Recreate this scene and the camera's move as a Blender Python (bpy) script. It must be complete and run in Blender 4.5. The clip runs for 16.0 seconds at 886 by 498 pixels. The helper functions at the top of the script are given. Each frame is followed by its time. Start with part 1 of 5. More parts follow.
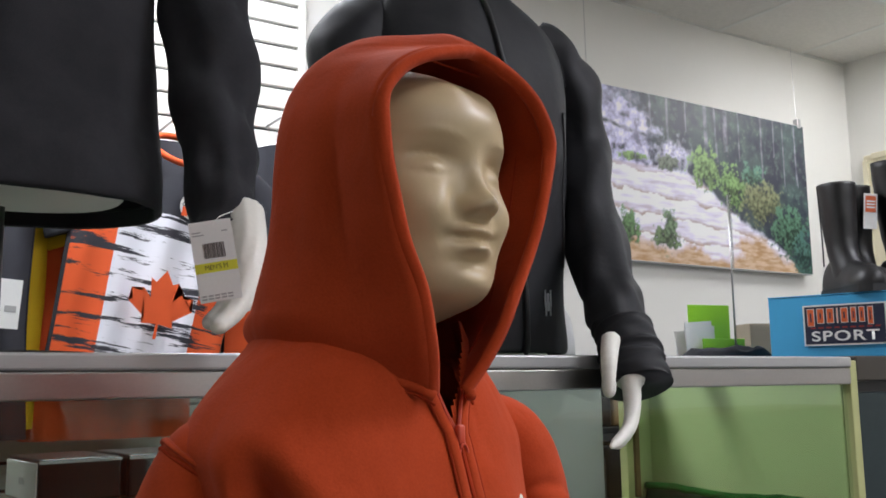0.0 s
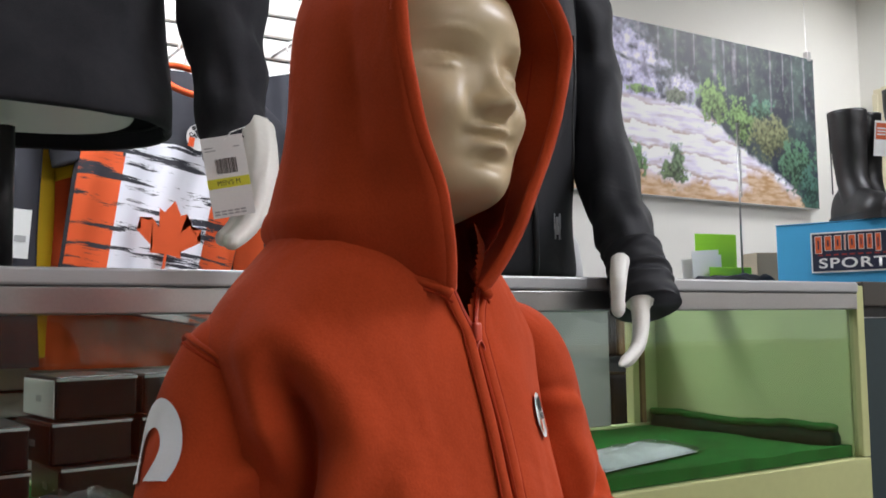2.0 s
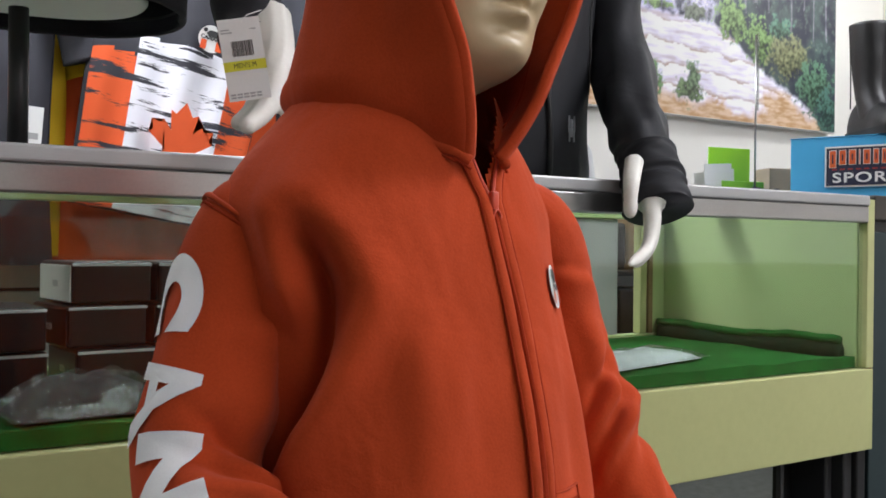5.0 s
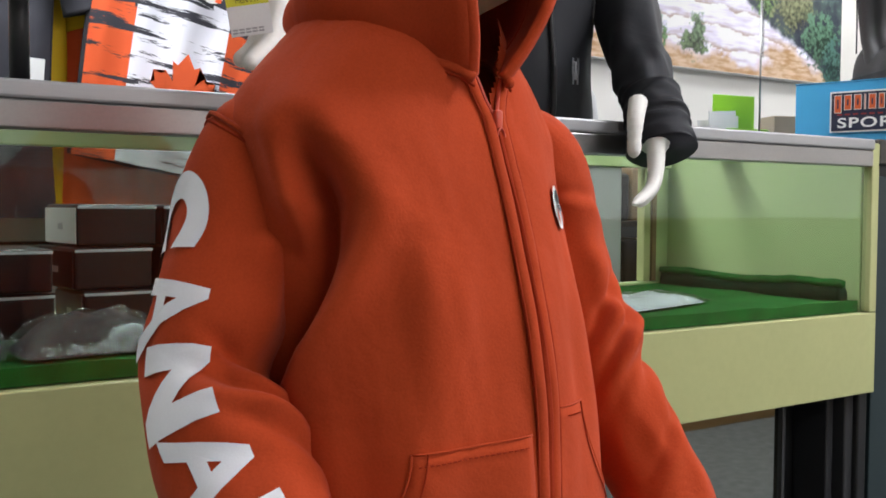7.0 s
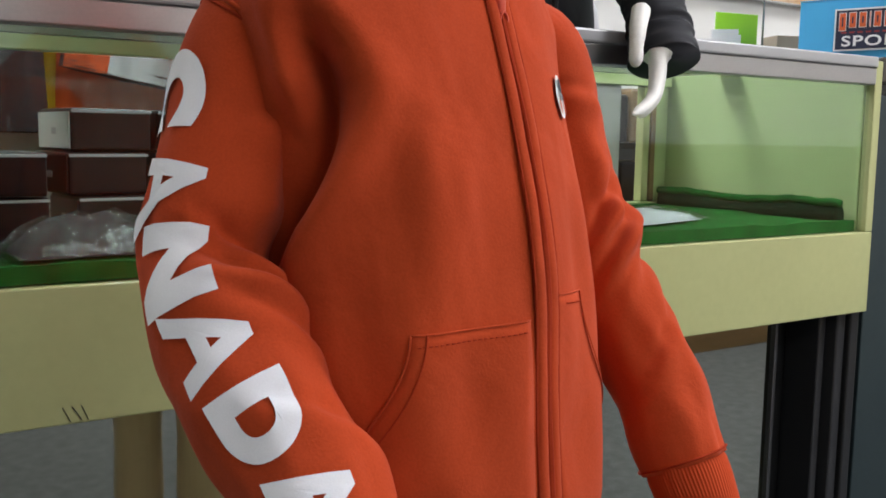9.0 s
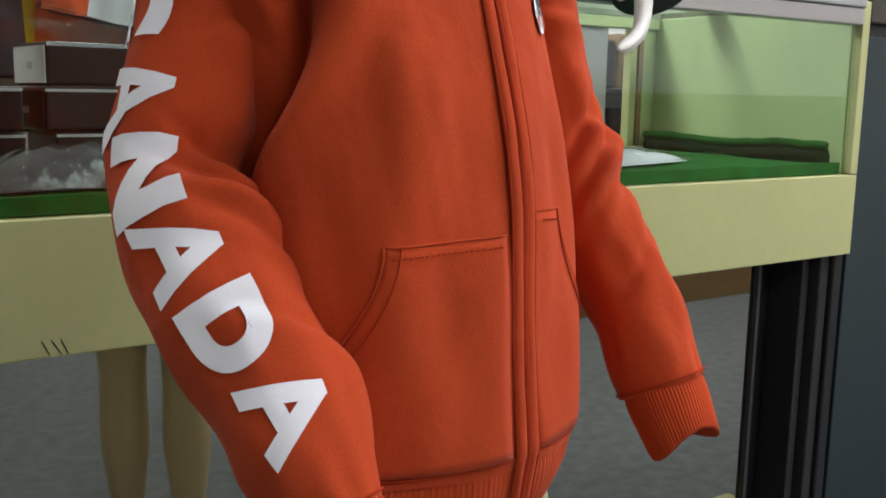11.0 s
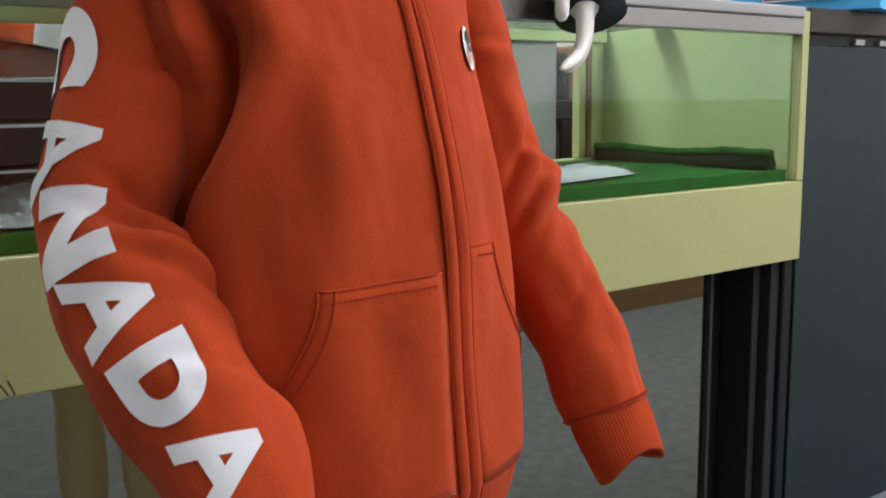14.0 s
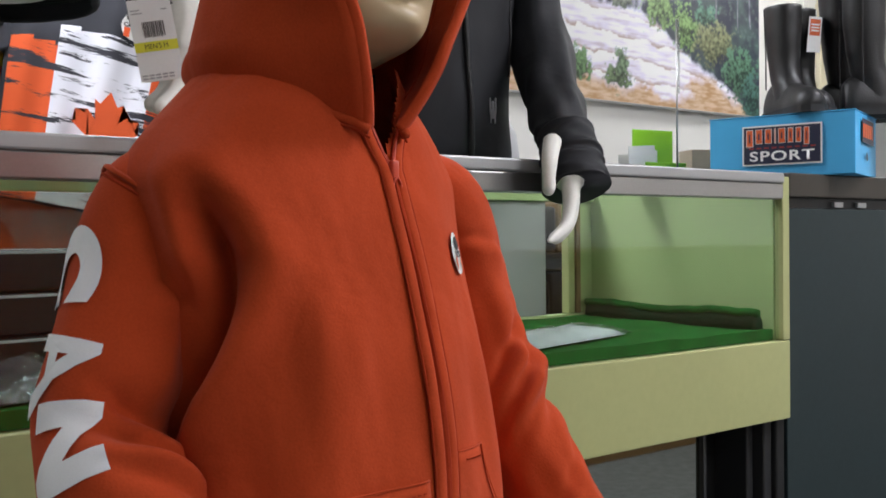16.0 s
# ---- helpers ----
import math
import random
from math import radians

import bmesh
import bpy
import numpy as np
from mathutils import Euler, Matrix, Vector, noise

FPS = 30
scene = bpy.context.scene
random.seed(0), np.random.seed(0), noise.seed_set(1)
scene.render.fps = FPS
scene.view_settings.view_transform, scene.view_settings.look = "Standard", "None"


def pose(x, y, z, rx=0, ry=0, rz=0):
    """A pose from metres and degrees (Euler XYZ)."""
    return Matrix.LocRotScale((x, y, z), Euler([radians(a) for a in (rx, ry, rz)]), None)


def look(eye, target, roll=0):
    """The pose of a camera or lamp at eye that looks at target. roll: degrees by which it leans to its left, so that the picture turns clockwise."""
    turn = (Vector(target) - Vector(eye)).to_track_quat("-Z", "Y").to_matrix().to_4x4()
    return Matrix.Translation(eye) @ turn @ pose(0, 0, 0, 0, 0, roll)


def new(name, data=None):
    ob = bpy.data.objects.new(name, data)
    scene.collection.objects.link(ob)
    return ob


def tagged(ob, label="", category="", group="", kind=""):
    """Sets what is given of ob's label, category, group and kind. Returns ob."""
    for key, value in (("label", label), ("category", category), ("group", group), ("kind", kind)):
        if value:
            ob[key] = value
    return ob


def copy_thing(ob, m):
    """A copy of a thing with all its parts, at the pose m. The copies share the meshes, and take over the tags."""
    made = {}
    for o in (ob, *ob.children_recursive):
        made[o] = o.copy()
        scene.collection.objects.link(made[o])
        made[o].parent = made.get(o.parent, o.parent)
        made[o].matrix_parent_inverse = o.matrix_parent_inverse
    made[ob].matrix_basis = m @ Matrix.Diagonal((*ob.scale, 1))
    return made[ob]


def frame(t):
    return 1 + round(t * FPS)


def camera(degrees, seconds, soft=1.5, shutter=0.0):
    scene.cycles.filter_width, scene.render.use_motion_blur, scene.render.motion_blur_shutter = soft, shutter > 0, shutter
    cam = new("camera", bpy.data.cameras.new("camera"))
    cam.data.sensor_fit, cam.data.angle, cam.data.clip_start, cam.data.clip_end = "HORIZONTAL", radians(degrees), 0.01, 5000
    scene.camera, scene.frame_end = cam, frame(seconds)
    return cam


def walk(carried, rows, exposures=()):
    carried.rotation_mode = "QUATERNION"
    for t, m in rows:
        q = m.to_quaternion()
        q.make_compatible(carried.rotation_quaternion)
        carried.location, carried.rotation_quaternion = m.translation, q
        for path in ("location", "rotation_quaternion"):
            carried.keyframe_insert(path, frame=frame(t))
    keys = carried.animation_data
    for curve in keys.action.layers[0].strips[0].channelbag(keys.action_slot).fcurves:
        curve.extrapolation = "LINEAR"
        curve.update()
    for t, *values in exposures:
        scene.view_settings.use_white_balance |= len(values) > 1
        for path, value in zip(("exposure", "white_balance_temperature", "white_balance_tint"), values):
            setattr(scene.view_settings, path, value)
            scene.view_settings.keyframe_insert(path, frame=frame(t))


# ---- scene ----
cam = camera(50.5, 16.0, soft=1.7, shutter=0.3)
PATH = [
    (0, (0.0302, 0.5275, 0.9307), (1.1158, 2.1831, 1.2146), -0.84),
    (0.5, (0.0286, 0.5290, 0.9253), (1.1056, 2.1935, 1.1891), -0.74),
    (1, (0.0278, 0.5285, 0.9175), (1.1098, 2.1953, 1.1436), -1.01),
    (1.5, (0.0266, 0.5310, 0.9119), (1.1108, 2.2004, 1.1064), -1.08),
    (2, (0.0236, 0.5322, 0.9062), (1.1079, 2.2053, 1.0643), -0.84),
    (2.5, (0.0195, 0.5326, 0.8995), (1.1018, 2.2095, 1.0280), -0.13),
    (3, (0.0187, 0.5303, 0.8949), (1.0967, 2.2116, 1.0015), -0.27),
    (3.5, (0.0190, 0.5315, 0.8862), (1.0962, 2.2146, 0.9682), -0.18),
    (4, (0.0189, 0.5343, 0.8810), (1.0964, 2.2185, 0.9288), 0.37),
    (6.5, (0.0147, 0.5311, 0.8553), (1.0790, 2.2233, 0.7934), 0.31),
    (7, (0.0156, 0.5311, 0.8472), (1.0818, 2.2210, 0.7593), 0.27),
    (7.5, (0.0136, 0.5329, 0.8405), (1.0823, 2.2189, 0.7170), 0.28),
    (8, (0.0125, 0.5354, 0.8326), (1.0802, 2.2191, 0.6741), 0.64),
    (8.5, (0.0140, 0.5366, 0.8254), (1.0799, 2.2166, 0.6225), 0.67),
    (9, (0.0150, 0.5348, 0.8212), (1.0847, 2.2082, 0.5852), 0.91),
    (11.5, (0.0267, 0.5317, 0.7912), (1.1151, 2.1726, 0.4405), 0.81),
    (12, (0.0296, 0.5290, 0.7858), (1.1226, 2.1605, 0.4068), 0.55),
    (12.5, (0.0315, 0.5292, 0.7818), (1.1293, 2.1497, 0.3712), 0.27),
    (13, (0.0323, 0.5274, 0.7847), (1.1337, 2.1424, 0.3624), -0.08),
    (13.5, (0.0341, 0.5246, 0.7954), (1.1480, 2.1390, 0.4041), -0.36),
    (14, (0.0370, 0.5224, 0.8145), (1.1828, 2.1324, 0.5058), -0.70),
    (14.5, (0.0368, 0.5159, 0.8313), (1.2169, 2.1173, 0.6246), -0.25),
    (15, (0.0360, 0.5150, 0.8407), (1.2296, 2.1142, 0.7071), 0.02),
    (15.5, (0.0337, 0.5138, 0.8495), (1.2212, 2.1214, 0.7736), -0.16),
    (16, (0.0309, 0.5090, 0.8580), (1.2055, 2.1275, 0.8346), -0.58),
]
walk(cam, [(t, look(eye, target, roll)) for t, eye, target, roll in PATH], [(0, -0.2), (2, -0.1), (4, 0.0), (6.5, 0.22), (13, 0.30), (14.5, 0.2), (16, -0.03)])

# ---- light ----
world = bpy.data.worlds.new("room_air")
scene.world = world
world.use_nodes = True
world.node_tree.nodes["Background"].inputs[0].default_value = (0.75, 0.8, 0.9, 1)
world.node_tree.nodes["Background"].inputs[1].default_value = 0.15
LAMP_WATTS = 27.0
# x, y, share; only the first is seen, the rest are added to balance brightness
TROFFERS = [(3.75, 2.25, 0.31), (0.55, 2.5, 0.85), (-1.0, 2.35, 0.1), (2.1, 0.45, 1.22), (0.7, -1.0, 0.28), (2.6, -1.7, 0.75)]


# ---- materials ----
def mat(name, color, rough=0.6, metal=0.0, vary=0.12, scale=8.0, fine=300.0, bump=0.15, depth=0.002, spec=0.5, stretch=(1, 1, 1), sheen=0.0, second=None, wrinkle=0.0):
    m = bpy.data.materials.new(name)
    m.use_nodes = True
    nt = m.node_tree
    b = nt.nodes["Principled BSDF"]
    b.inputs["Roughness"].default_value = rough
    b.inputs["Metallic"].default_value = metal
    b.inputs["Specular IOR Level"].default_value = spec
    b.inputs["Sheen Weight"].default_value = sheen
    tc = nt.nodes.new("ShaderNodeTexCoord")
    mp = nt.nodes.new("ShaderNodeMapping")
    mp.inputs["Scale"].default_value = stretch
    nt.links.new(tc.outputs["Object"], mp.inputs["Vector"])
    big = nt.nodes.new("ShaderNodeTexNoise")
    big.inputs["Scale"].default_value = scale
    big.inputs["Detail"].default_value = 5
    small = nt.nodes.new("ShaderNodeTexNoise")
    small.inputs["Scale"].default_value = fine
    small.inputs["Detail"].default_value = 3
    for n in (big, small):
        nt.links.new(mp.outputs[0], n.inputs["Vector"])
    mix = nt.nodes.new("ShaderNodeMix")
    mix.data_type = "RGBA"
    mix.inputs["Factor"].default_value = 0.4
    nt.links.new(big.outputs["Fac"], mix.inputs["A"])
    nt.links.new(small.outputs["Fac"], mix.inputs["B"])
    ramp = nt.nodes.new("ShaderNodeValToRGB")
    lo = [c * (1 - vary) for c in color]
    hi = [min(1, c * (1 + vary)) for c in color] if second is None else second
    ramp.color_ramp.elements[0].position, ramp.color_ramp.elements[1].position = 0.32, 0.68
    ramp.color_ramp.elements[0].color = (*lo, 1)
    ramp.color_ramp.elements[1].color = (*hi, 1)
    nt.links.new(mix.outputs["Result"], ramp.inputs[0])
    nt.links.new(ramp.outputs[0], b.inputs["Base Color"])
    if bump:
        bp = nt.nodes.new("ShaderNodeBump")
        bp.inputs["Strength"].default_value = bump
        bp.inputs["Distance"].default_value = depth
        nt.links.new(small.outputs["Fac"], bp.inputs["Height"])
        if wrinkle:
            wz = nt.nodes.new("ShaderNodeTexNoise")
            wz.inputs["Scale"].default_value = 13.0
            wz.inputs["Detail"].default_value = 3
            wz.inputs["Distortion"].default_value = 0.6
            nt.links.new(mp.outputs[0], wz.inputs["Vector"])
            wb = nt.nodes.new("ShaderNodeBump")
            wb.inputs["Strength"].default_value = wrinkle
            wb.inputs["Distance"].default_value = 0.010
            nt.links.new(wz.outputs["Fac"], wb.inputs["Height"])
            nt.links.new(wb.outputs[0], bp.inputs["Normal"])
        nt.links.new(bp.outputs[0], b.inputs["Normal"])
    return m


def glass_mat(name, tint=(0.93, 0.98, 0.95), rough=0.0):
    m = bpy.data.materials.new(name)
    m.use_nodes = True
    nt = m.node_tree
    nt.nodes.remove(nt.nodes["Principled BSDF"])
    tr = nt.nodes.new("ShaderNodeBsdfTransparent")
    tr.inputs[0].default_value = (*tint, 1)
    gl = nt.nodes.new("ShaderNodeBsdfGlossy")
    gl.inputs["Roughness"].default_value = 0.03 + rough
    if rough > 0.1:
        gz = nt.nodes.new("ShaderNodeTexNoise")
        gz.inputs["Scale"].default_value = 45.0
        gz.inputs["Distortion"].default_value = 1.5
        gb = nt.nodes.new("ShaderNodeBump")
        gb.inputs["Strength"].default_value = 1.0
        gb.inputs["Distance"].default_value = 0.02
        nt.links.new(gz.outputs["Fac"], gb.inputs["Height"])
        nt.links.new(gb.outputs[0], gl.inputs["Normal"])
    lw = nt.nodes.new("ShaderNodeLayerWeight")
    lw.inputs["Blend"].default_value = 0.5
    pw = nt.nodes.new("ShaderNodeMath")
    pw.operation = "POWER"
    pw.inputs[1].default_value = 4.0
    nt.links.new(lw.outputs["Facing"], pw.inputs[0])
    fr = nt.nodes.new("ShaderNodeMath")
    fr.operation = "MULTIPLY_ADD"
    fr.inputs[1].default_value, fr.inputs[2].default_value = 0.45, 0.05 + rough
    nt.links.new(pw.outputs[0], fr.inputs[0])
    mx = nt.nodes.new("ShaderNodeMixShader")
    nt.links.new(fr.outputs[0], mx.inputs[0])
    nt.links.new(tr.outputs[0], mx.inputs[1])
    nt.links.new(gl.outputs[0], mx.inputs[2])
    nt.links.new(mx.outputs[0], nt.nodes["Material Output"].inputs["Surface"])
    return m


def glow_mat(name, color, strength):
    m = bpy.data.materials.new(name)
    m.use_nodes = True
    b = m.node_tree.nodes["Principled BSDF"]
    b.inputs["Emission Color"].default_value = (*color, 1)
    b.inputs["Emission Strength"].default_value = strength
    return m


RED = mat("red_fleece", (0.47, 0.060, 0.017), 0.95, vary=0.13, scale=14, fine=620, bump=0.26, depth=0.0008, spec=0.08, sheen=0.06, wrinkle=0.5)
RED_RIB = mat("red_rib_knit", (0.47, 0.060, 0.017), 0.95, vary=0.10, scale=14, fine=900, bump=0.3, depth=0.0006, spec=0.08, sheen=0.05)
RED_SEAM = mat("red_stitching", (0.36, 0.038, 0.012), 0.95, vary=0.15, scale=60, fine=900, bump=0.2, spec=0.1)
RED_ZIP = mat("red_zip_metal", (0.62, 0.07, 0.03), 0.35, vary=0.05, bump=0, spec=0.6)
PRINT_WHITE = mat("white_screen_print", (0.87, 0.87, 0.90), 0.6, vary=0.05, scale=30, fine=1200, bump=0.2, depth=0.0004, spec=0.3)
SKIN = mat("cream_mannequin_paint", (0.52, 0.40, 0.235), 0.38, vary=0.04, scale=10, fine=120, bump=0.03, depth=0.0008, spec=0.4)
WHITE_FORM = mat("white_mannequin_plastic", (0.78, 0.76, 0.70), 0.4, vary=0.04, bump=0.02, spec=0.4)
BLACK_FLEECE = mat("black_fleece", (0.033, 0.033, 0.037), 0.95, vary=0.25, scale=20, fine=900, bump=0.3, depth=0.0008, spec=0.12, sheen=0.04, wrinkle=0.3)
BLACK_SOFTSHELL = mat("black_softshell", (0.019, 0.0195, 0.022), 0.62, vary=0.2, scale=12, fine=1100, bump=0.12, depth=0.0005, spec=0.20, wrinkle=0.2)
GREY_PRINT = mat("grey_print", (0.35, 0.36, 0.38), 0.5, vary=0.05, bump=0)
PANEL = mat("olive_cream_laminate", (0.414, 0.424, 0.192), 0.42, vary=0.05, scale=3, fine=90, bump=0.03, spec=0.4)
PANEL_END = mat("pale_green_laminate", (0.480, 0.580, 0.275), 0.4, vary=0.06, scale=4, fine=60, bump=0.03, spec=0.4)
ALU = mat("brushed_aluminium", (0.40, 0.40, 0.395), 0.5, metal=0.6, vary=0.08, scale=5, fine=400, bump=0.08, depth=0.0005, stretch=(0.1, 6, 6))
SATIN = mat("satin_channel", (0.42, 0.41, 0.40), 0.28, metal=0.9, vary=0.06, scale=5, fine=300, bump=0.05, depth=0.0004)
GREEN_CARPET = mat("green_turf_carpet", (0.018, 0.13, 0.022), 0.95, vary=0.35, scale=25, fine=700, bump=0.9, depth=0.004, spec=0.1)
DARK_TURF = mat("dark_turf_backing", (0.006, 0.028, 0.010), 0.9, vary=0.35, scale=40, fine=500, bump=0.6, depth=0.003, spec=0.15)
FLOOR = mat("blue_grey_carpet", (0.17, 0.19, 0.20), 0.95, vary=0.25, scale=30, fine=450, bump=0.8, depth=0.004, spec=0.1)
WALL = mat("cream_wall_paint", (0.77, 0.76, 0.715), 0.75, vary=0.025, scale=2, fine=200, bump=0.05, depth=0.001, spec=0.3)
SLAT = mat("white_slat_laminate", (0.78, 0.77, 0.72), 0.5, vary=0.03, scale=3, fine=80, bump=0.02)
GROOVE = mat("dark_groove", (0.05, 0.05, 0.045), 0.8, vary=0.1, bump=0)
TILE = mat("ceiling_tile_fibre", (0.72, 0.70, 0.65), 0.95, vary=0.06, scale=60, fine=500, bump=0.6, depth=0.003, spec=0.1)
TEE_BAR = mat("ceiling_tee_bar", (0.7, 0.7, 0.66), 0.5, vary=0.03, bump=0)
TRIM = mat("cream_door_trim", (0.72, 0.66, 0.48), 0.45, vary=0.04, scale=6, bump=0.03)
DARK_BLUE = mat("dark_slate_laminate", (0.0165, 0.0285, 0.0300), 0.5, vary=0.15, scale=3, fine=90, bump=0.05, spec=0.35)
BLACK = mat("black_laminate", (0.012, 0.012, 0.012), 0.45, vary=0.15, scale=5, bump=0.04, spec=0.4)
CHARCOAL = mat("charcoal_channel", (0.035, 0.035, 0.036), 0.4, metal=0.3, vary=0.1, scale=5, bump=0.04)
BROWN = mat("brown_wood_laminate", (0.21, 0.125, 0.05), 0.5, vary=0.25, scale=4, fine=60, bump=0.05, stretch=(0.6, 6, 6))
BOX_BLUE = mat("blue_card", (0.07, 0.40, 0.72), 0.45, vary=0.03, scale=6, fine=60, bump=0.03, spec=0.4)
NAVY = mat("navy_ink", (0.018, 0.022, 0.05), 0.5, vary=0.05, bump=0)
ORANGE = mat("orange_ink", (0.72, 0.13, 0.035), 0.5, vary=0.05, bump=0)
INK_WHITE = mat("white_ink", (0.82, 0.82, 0.8), 0.5, vary=0.03, bump=0)
INK_BLACK = mat("black_ink", (0.02, 0.02, 0.02), 0.5, vary=0.05, bump=0)
INK_GREY = mat("grey_ink", (0.4, 0.4, 0.4), 0.5, vary=0.05, bump=0)
TAG_YELLOW = mat("yellow_ink", (0.72, 0.70, 0.05), 0.5, vary=0.03, bump=0)
CARD = mat("white_card", (0.80, 0.80, 0.78), 0.55, vary=0.03, scale=12, bump=0.02)
KRAFT = mat("grey_brown_card", (0.36, 0.31, 0.23), 0.7, vary=0.08, scale=10, bump=0.05)
BOOT = mat("black_boot_leather", (0.008, 0.0075, 0.0075), 0.45, vary=0.25, scale=18, fine=260, bump=0.25, depth=0.0015, spec=0.5)
SOLE = mat("black_rubber", (0.012, 0.012, 0.012), 0.7, vary=0.1, bump=0.1)
LIME = mat("lime_plastic", (0.30, 0.66, 0.03), 0.35, vary=0.04, bump=0)
STEEL = mat("steel_wire", (0.5, 0.5, 0.5), 0.3, metal=1.0, vary=0.05, bump=0)
MIRROR = bpy.data.materials.new("mirror_silver")
MIRROR.use_nodes = True
MIRROR.node_tree.nodes["Principled BSDF"].inputs["Metallic"].default_value = 1.0
MIRROR.node_tree.nodes["Principled BSDF"].inputs["Roughness"].default_value = 0.03
MIRROR.node_tree.nodes["Principled BSDF"].inputs["Base Color"].default_value = (0.44, 0.43, 0.36, 1)
GLASS = glass_mat("clear_glass")
BACK_GLASS = glass_mat("sliding_door_glass", (0.70, 0.72, 0.69))
POLY = glass_mat("clear_poly_film", (0.90, 0.92, 0.92), 0.101)
TROFFER_GLOW = glow_mat("fluorescent_diffuser", (1.0, 0.98, 0.96), 9.0)
CARTON = mat("black_gloss_card", (0.008, 0.005, 0.005), 0.30, vary=0.15, scale=5, bump=0.02, spec=0.35)
CARTON_END = mat("white_carton_end", (0.68, 0.68, 0.66), 0.5, vary=0.05, scale=8, bump=0.02)
NAVY_SHIRT = mat("charcoal_polyester", (0.030, 0.031, 0.040), 0.8, vary=0.15, scale=12, fine=800, bump=0.2, depth=0.0006)
ORANGE_SHIRT = mat("orange_red_polyester", (0.78, 0.105, 0.02), 0.8, vary=0.08, scale=12, fine=800, bump=0.2, depth=0.0006)
YELLOW_SHIRT = mat("yellow_polyester", (0.80, 0.52, 0.012), 0.8, vary=0.06, scale=12, fine=800, bump=0.2, depth=0.0006)


# ---- building helpers ----
def link(name, bm, material, smooth=False):
    me = bpy.data.meshes.new(name)
    bmesh.ops.recalc_face_normals(bm, faces=bm.faces)
    bm.to_mesh(me)
    bm.free()
    for m in (material if isinstance(material, (list, tuple)) else [material]):
        me.materials.append(m)
    if smooth:
        me.polygons.foreach_set("use_smooth", [True] * len(me.polygons))
    return new(name, me)


def fuse(ob, size):
    """Joins the overlapping pieces of a form into one skin."""
    mod = ob.modifiers.new("skin", "REMESH")
    mod.mode, mod.voxel_size, mod.use_smooth_shade = "VOXEL", size, True
    me = bpy.data.meshes.new_from_object(ob.evaluated_get(bpy.context.evaluated_depsgraph_get()))
    ob.modifiers.clear()
    ob.data = me
    return ob


def part(name, bm, material, parent, label="", smooth=False):
    ob = link(name, bm, material, smooth)
    ob.parent = parent
    if label:
        tagged(ob, label)
    return ob


def thing(name, label, category, group="", at=None):
    return tagged(place_at(new(name), at), label, category, group)


def place_at(ob, at):
    if at is not None:
        ob.matrix_basis = at
    return ob


def block(x0, x1, y0, y1, z0, z1, bevel=0.0, bm=None, seg=2):
    own = bm or bmesh.new()
    made = bmesh.ops.create_cube(own, size=1.0)["verts"]
    for v in made:
        v.co = Vector(((x0 + x1) / 2 + v.co.x * (x1 - x0), (y0 + y1) / 2 + v.co.y * (y1 - y0), (z0 + z1) / 2 + v.co.z * (z1 - z0)))
    if bevel:
        edges = list({e for v in made for e in v.link_edges})
        bmesh.ops.bevel(own, geom=edges, offset=bevel, segments=seg, affect="EDGES", profile=0.5)
    return own


def loft(rings, close=True, cap0=False, cap1=False, bm=None):
    bm = bm or bmesh.new()
    vs = [[bm.verts.new(p) for p in r] for r in rings]
    n = len(vs[0])
    for a, b in zip(vs, vs[1:]):
        for i in range(n if close else n - 1):
            j = (i + 1) % n
            bm.faces.new((a[i], a[j], b[j], b[i]))
    if cap0:
        bm.faces.new(vs[0][::-1])
    if cap1:
        bm.faces.new(vs[-1])
    return bm


def spline(pts, n):
    """n points along a smooth curve through rows of numbers."""
    p = np.array(pts, float)
    k = len(p)
    out = []
    for s in np.linspace(0, k - 1, n):
        i = min(int(s), k - 2)
        f = s - i
        p0, p1, p2, p3 = p[max(i - 1, 0)], p[i], p[i + 1], p[min(i + 2, k - 1)]
        out.append(0.5 * (2 * p1 + (p2 - p0) * f + (2 * p0 - 5 * p1 + 4 * p2 - p3) * f * f + (3 * p1 - p0 - 3 * p2 + p3) * f ** 3))
    return np.array(out)


def tube(pts, radii, sides=10, caps=True, bm=None, flat=1.0, ref=(0.13, 0.27, 0.95)):
    """A pipe along points; flat squeezes it across the second axis."""
    pts = [Vector(p) for p in pts]
    radii = [float(r) for r in (radii if isinstance(radii, (list, tuple, np.ndarray)) else [radii] * len(pts))]
    rings = []
    for i, p in enumerate(pts):
        t = (pts[min(i + 1, len(pts) - 1)] - pts[max(i - 1, 0)]).normalized()
        a = t.cross(Vector(ref)).normalized()
        b = t.cross(a).normalized()
        rings.append([p + (a * math.cos(q) + b * (flat * math.sin(q))) * radii[i] for q in np.linspace(0, 2 * math.pi, sides, endpoint=False)])
    return loft(rings, True, caps, caps, bm)


def interp(z, table):
    zs = [r[0] for r in table]
    return [float(np.interp(z, zs, [r[k] for r in table])) for k in range(1, len(table[0]))]


def smooth_table(table, n=40):
    return [tuple(r) for r in spline(table, n)]


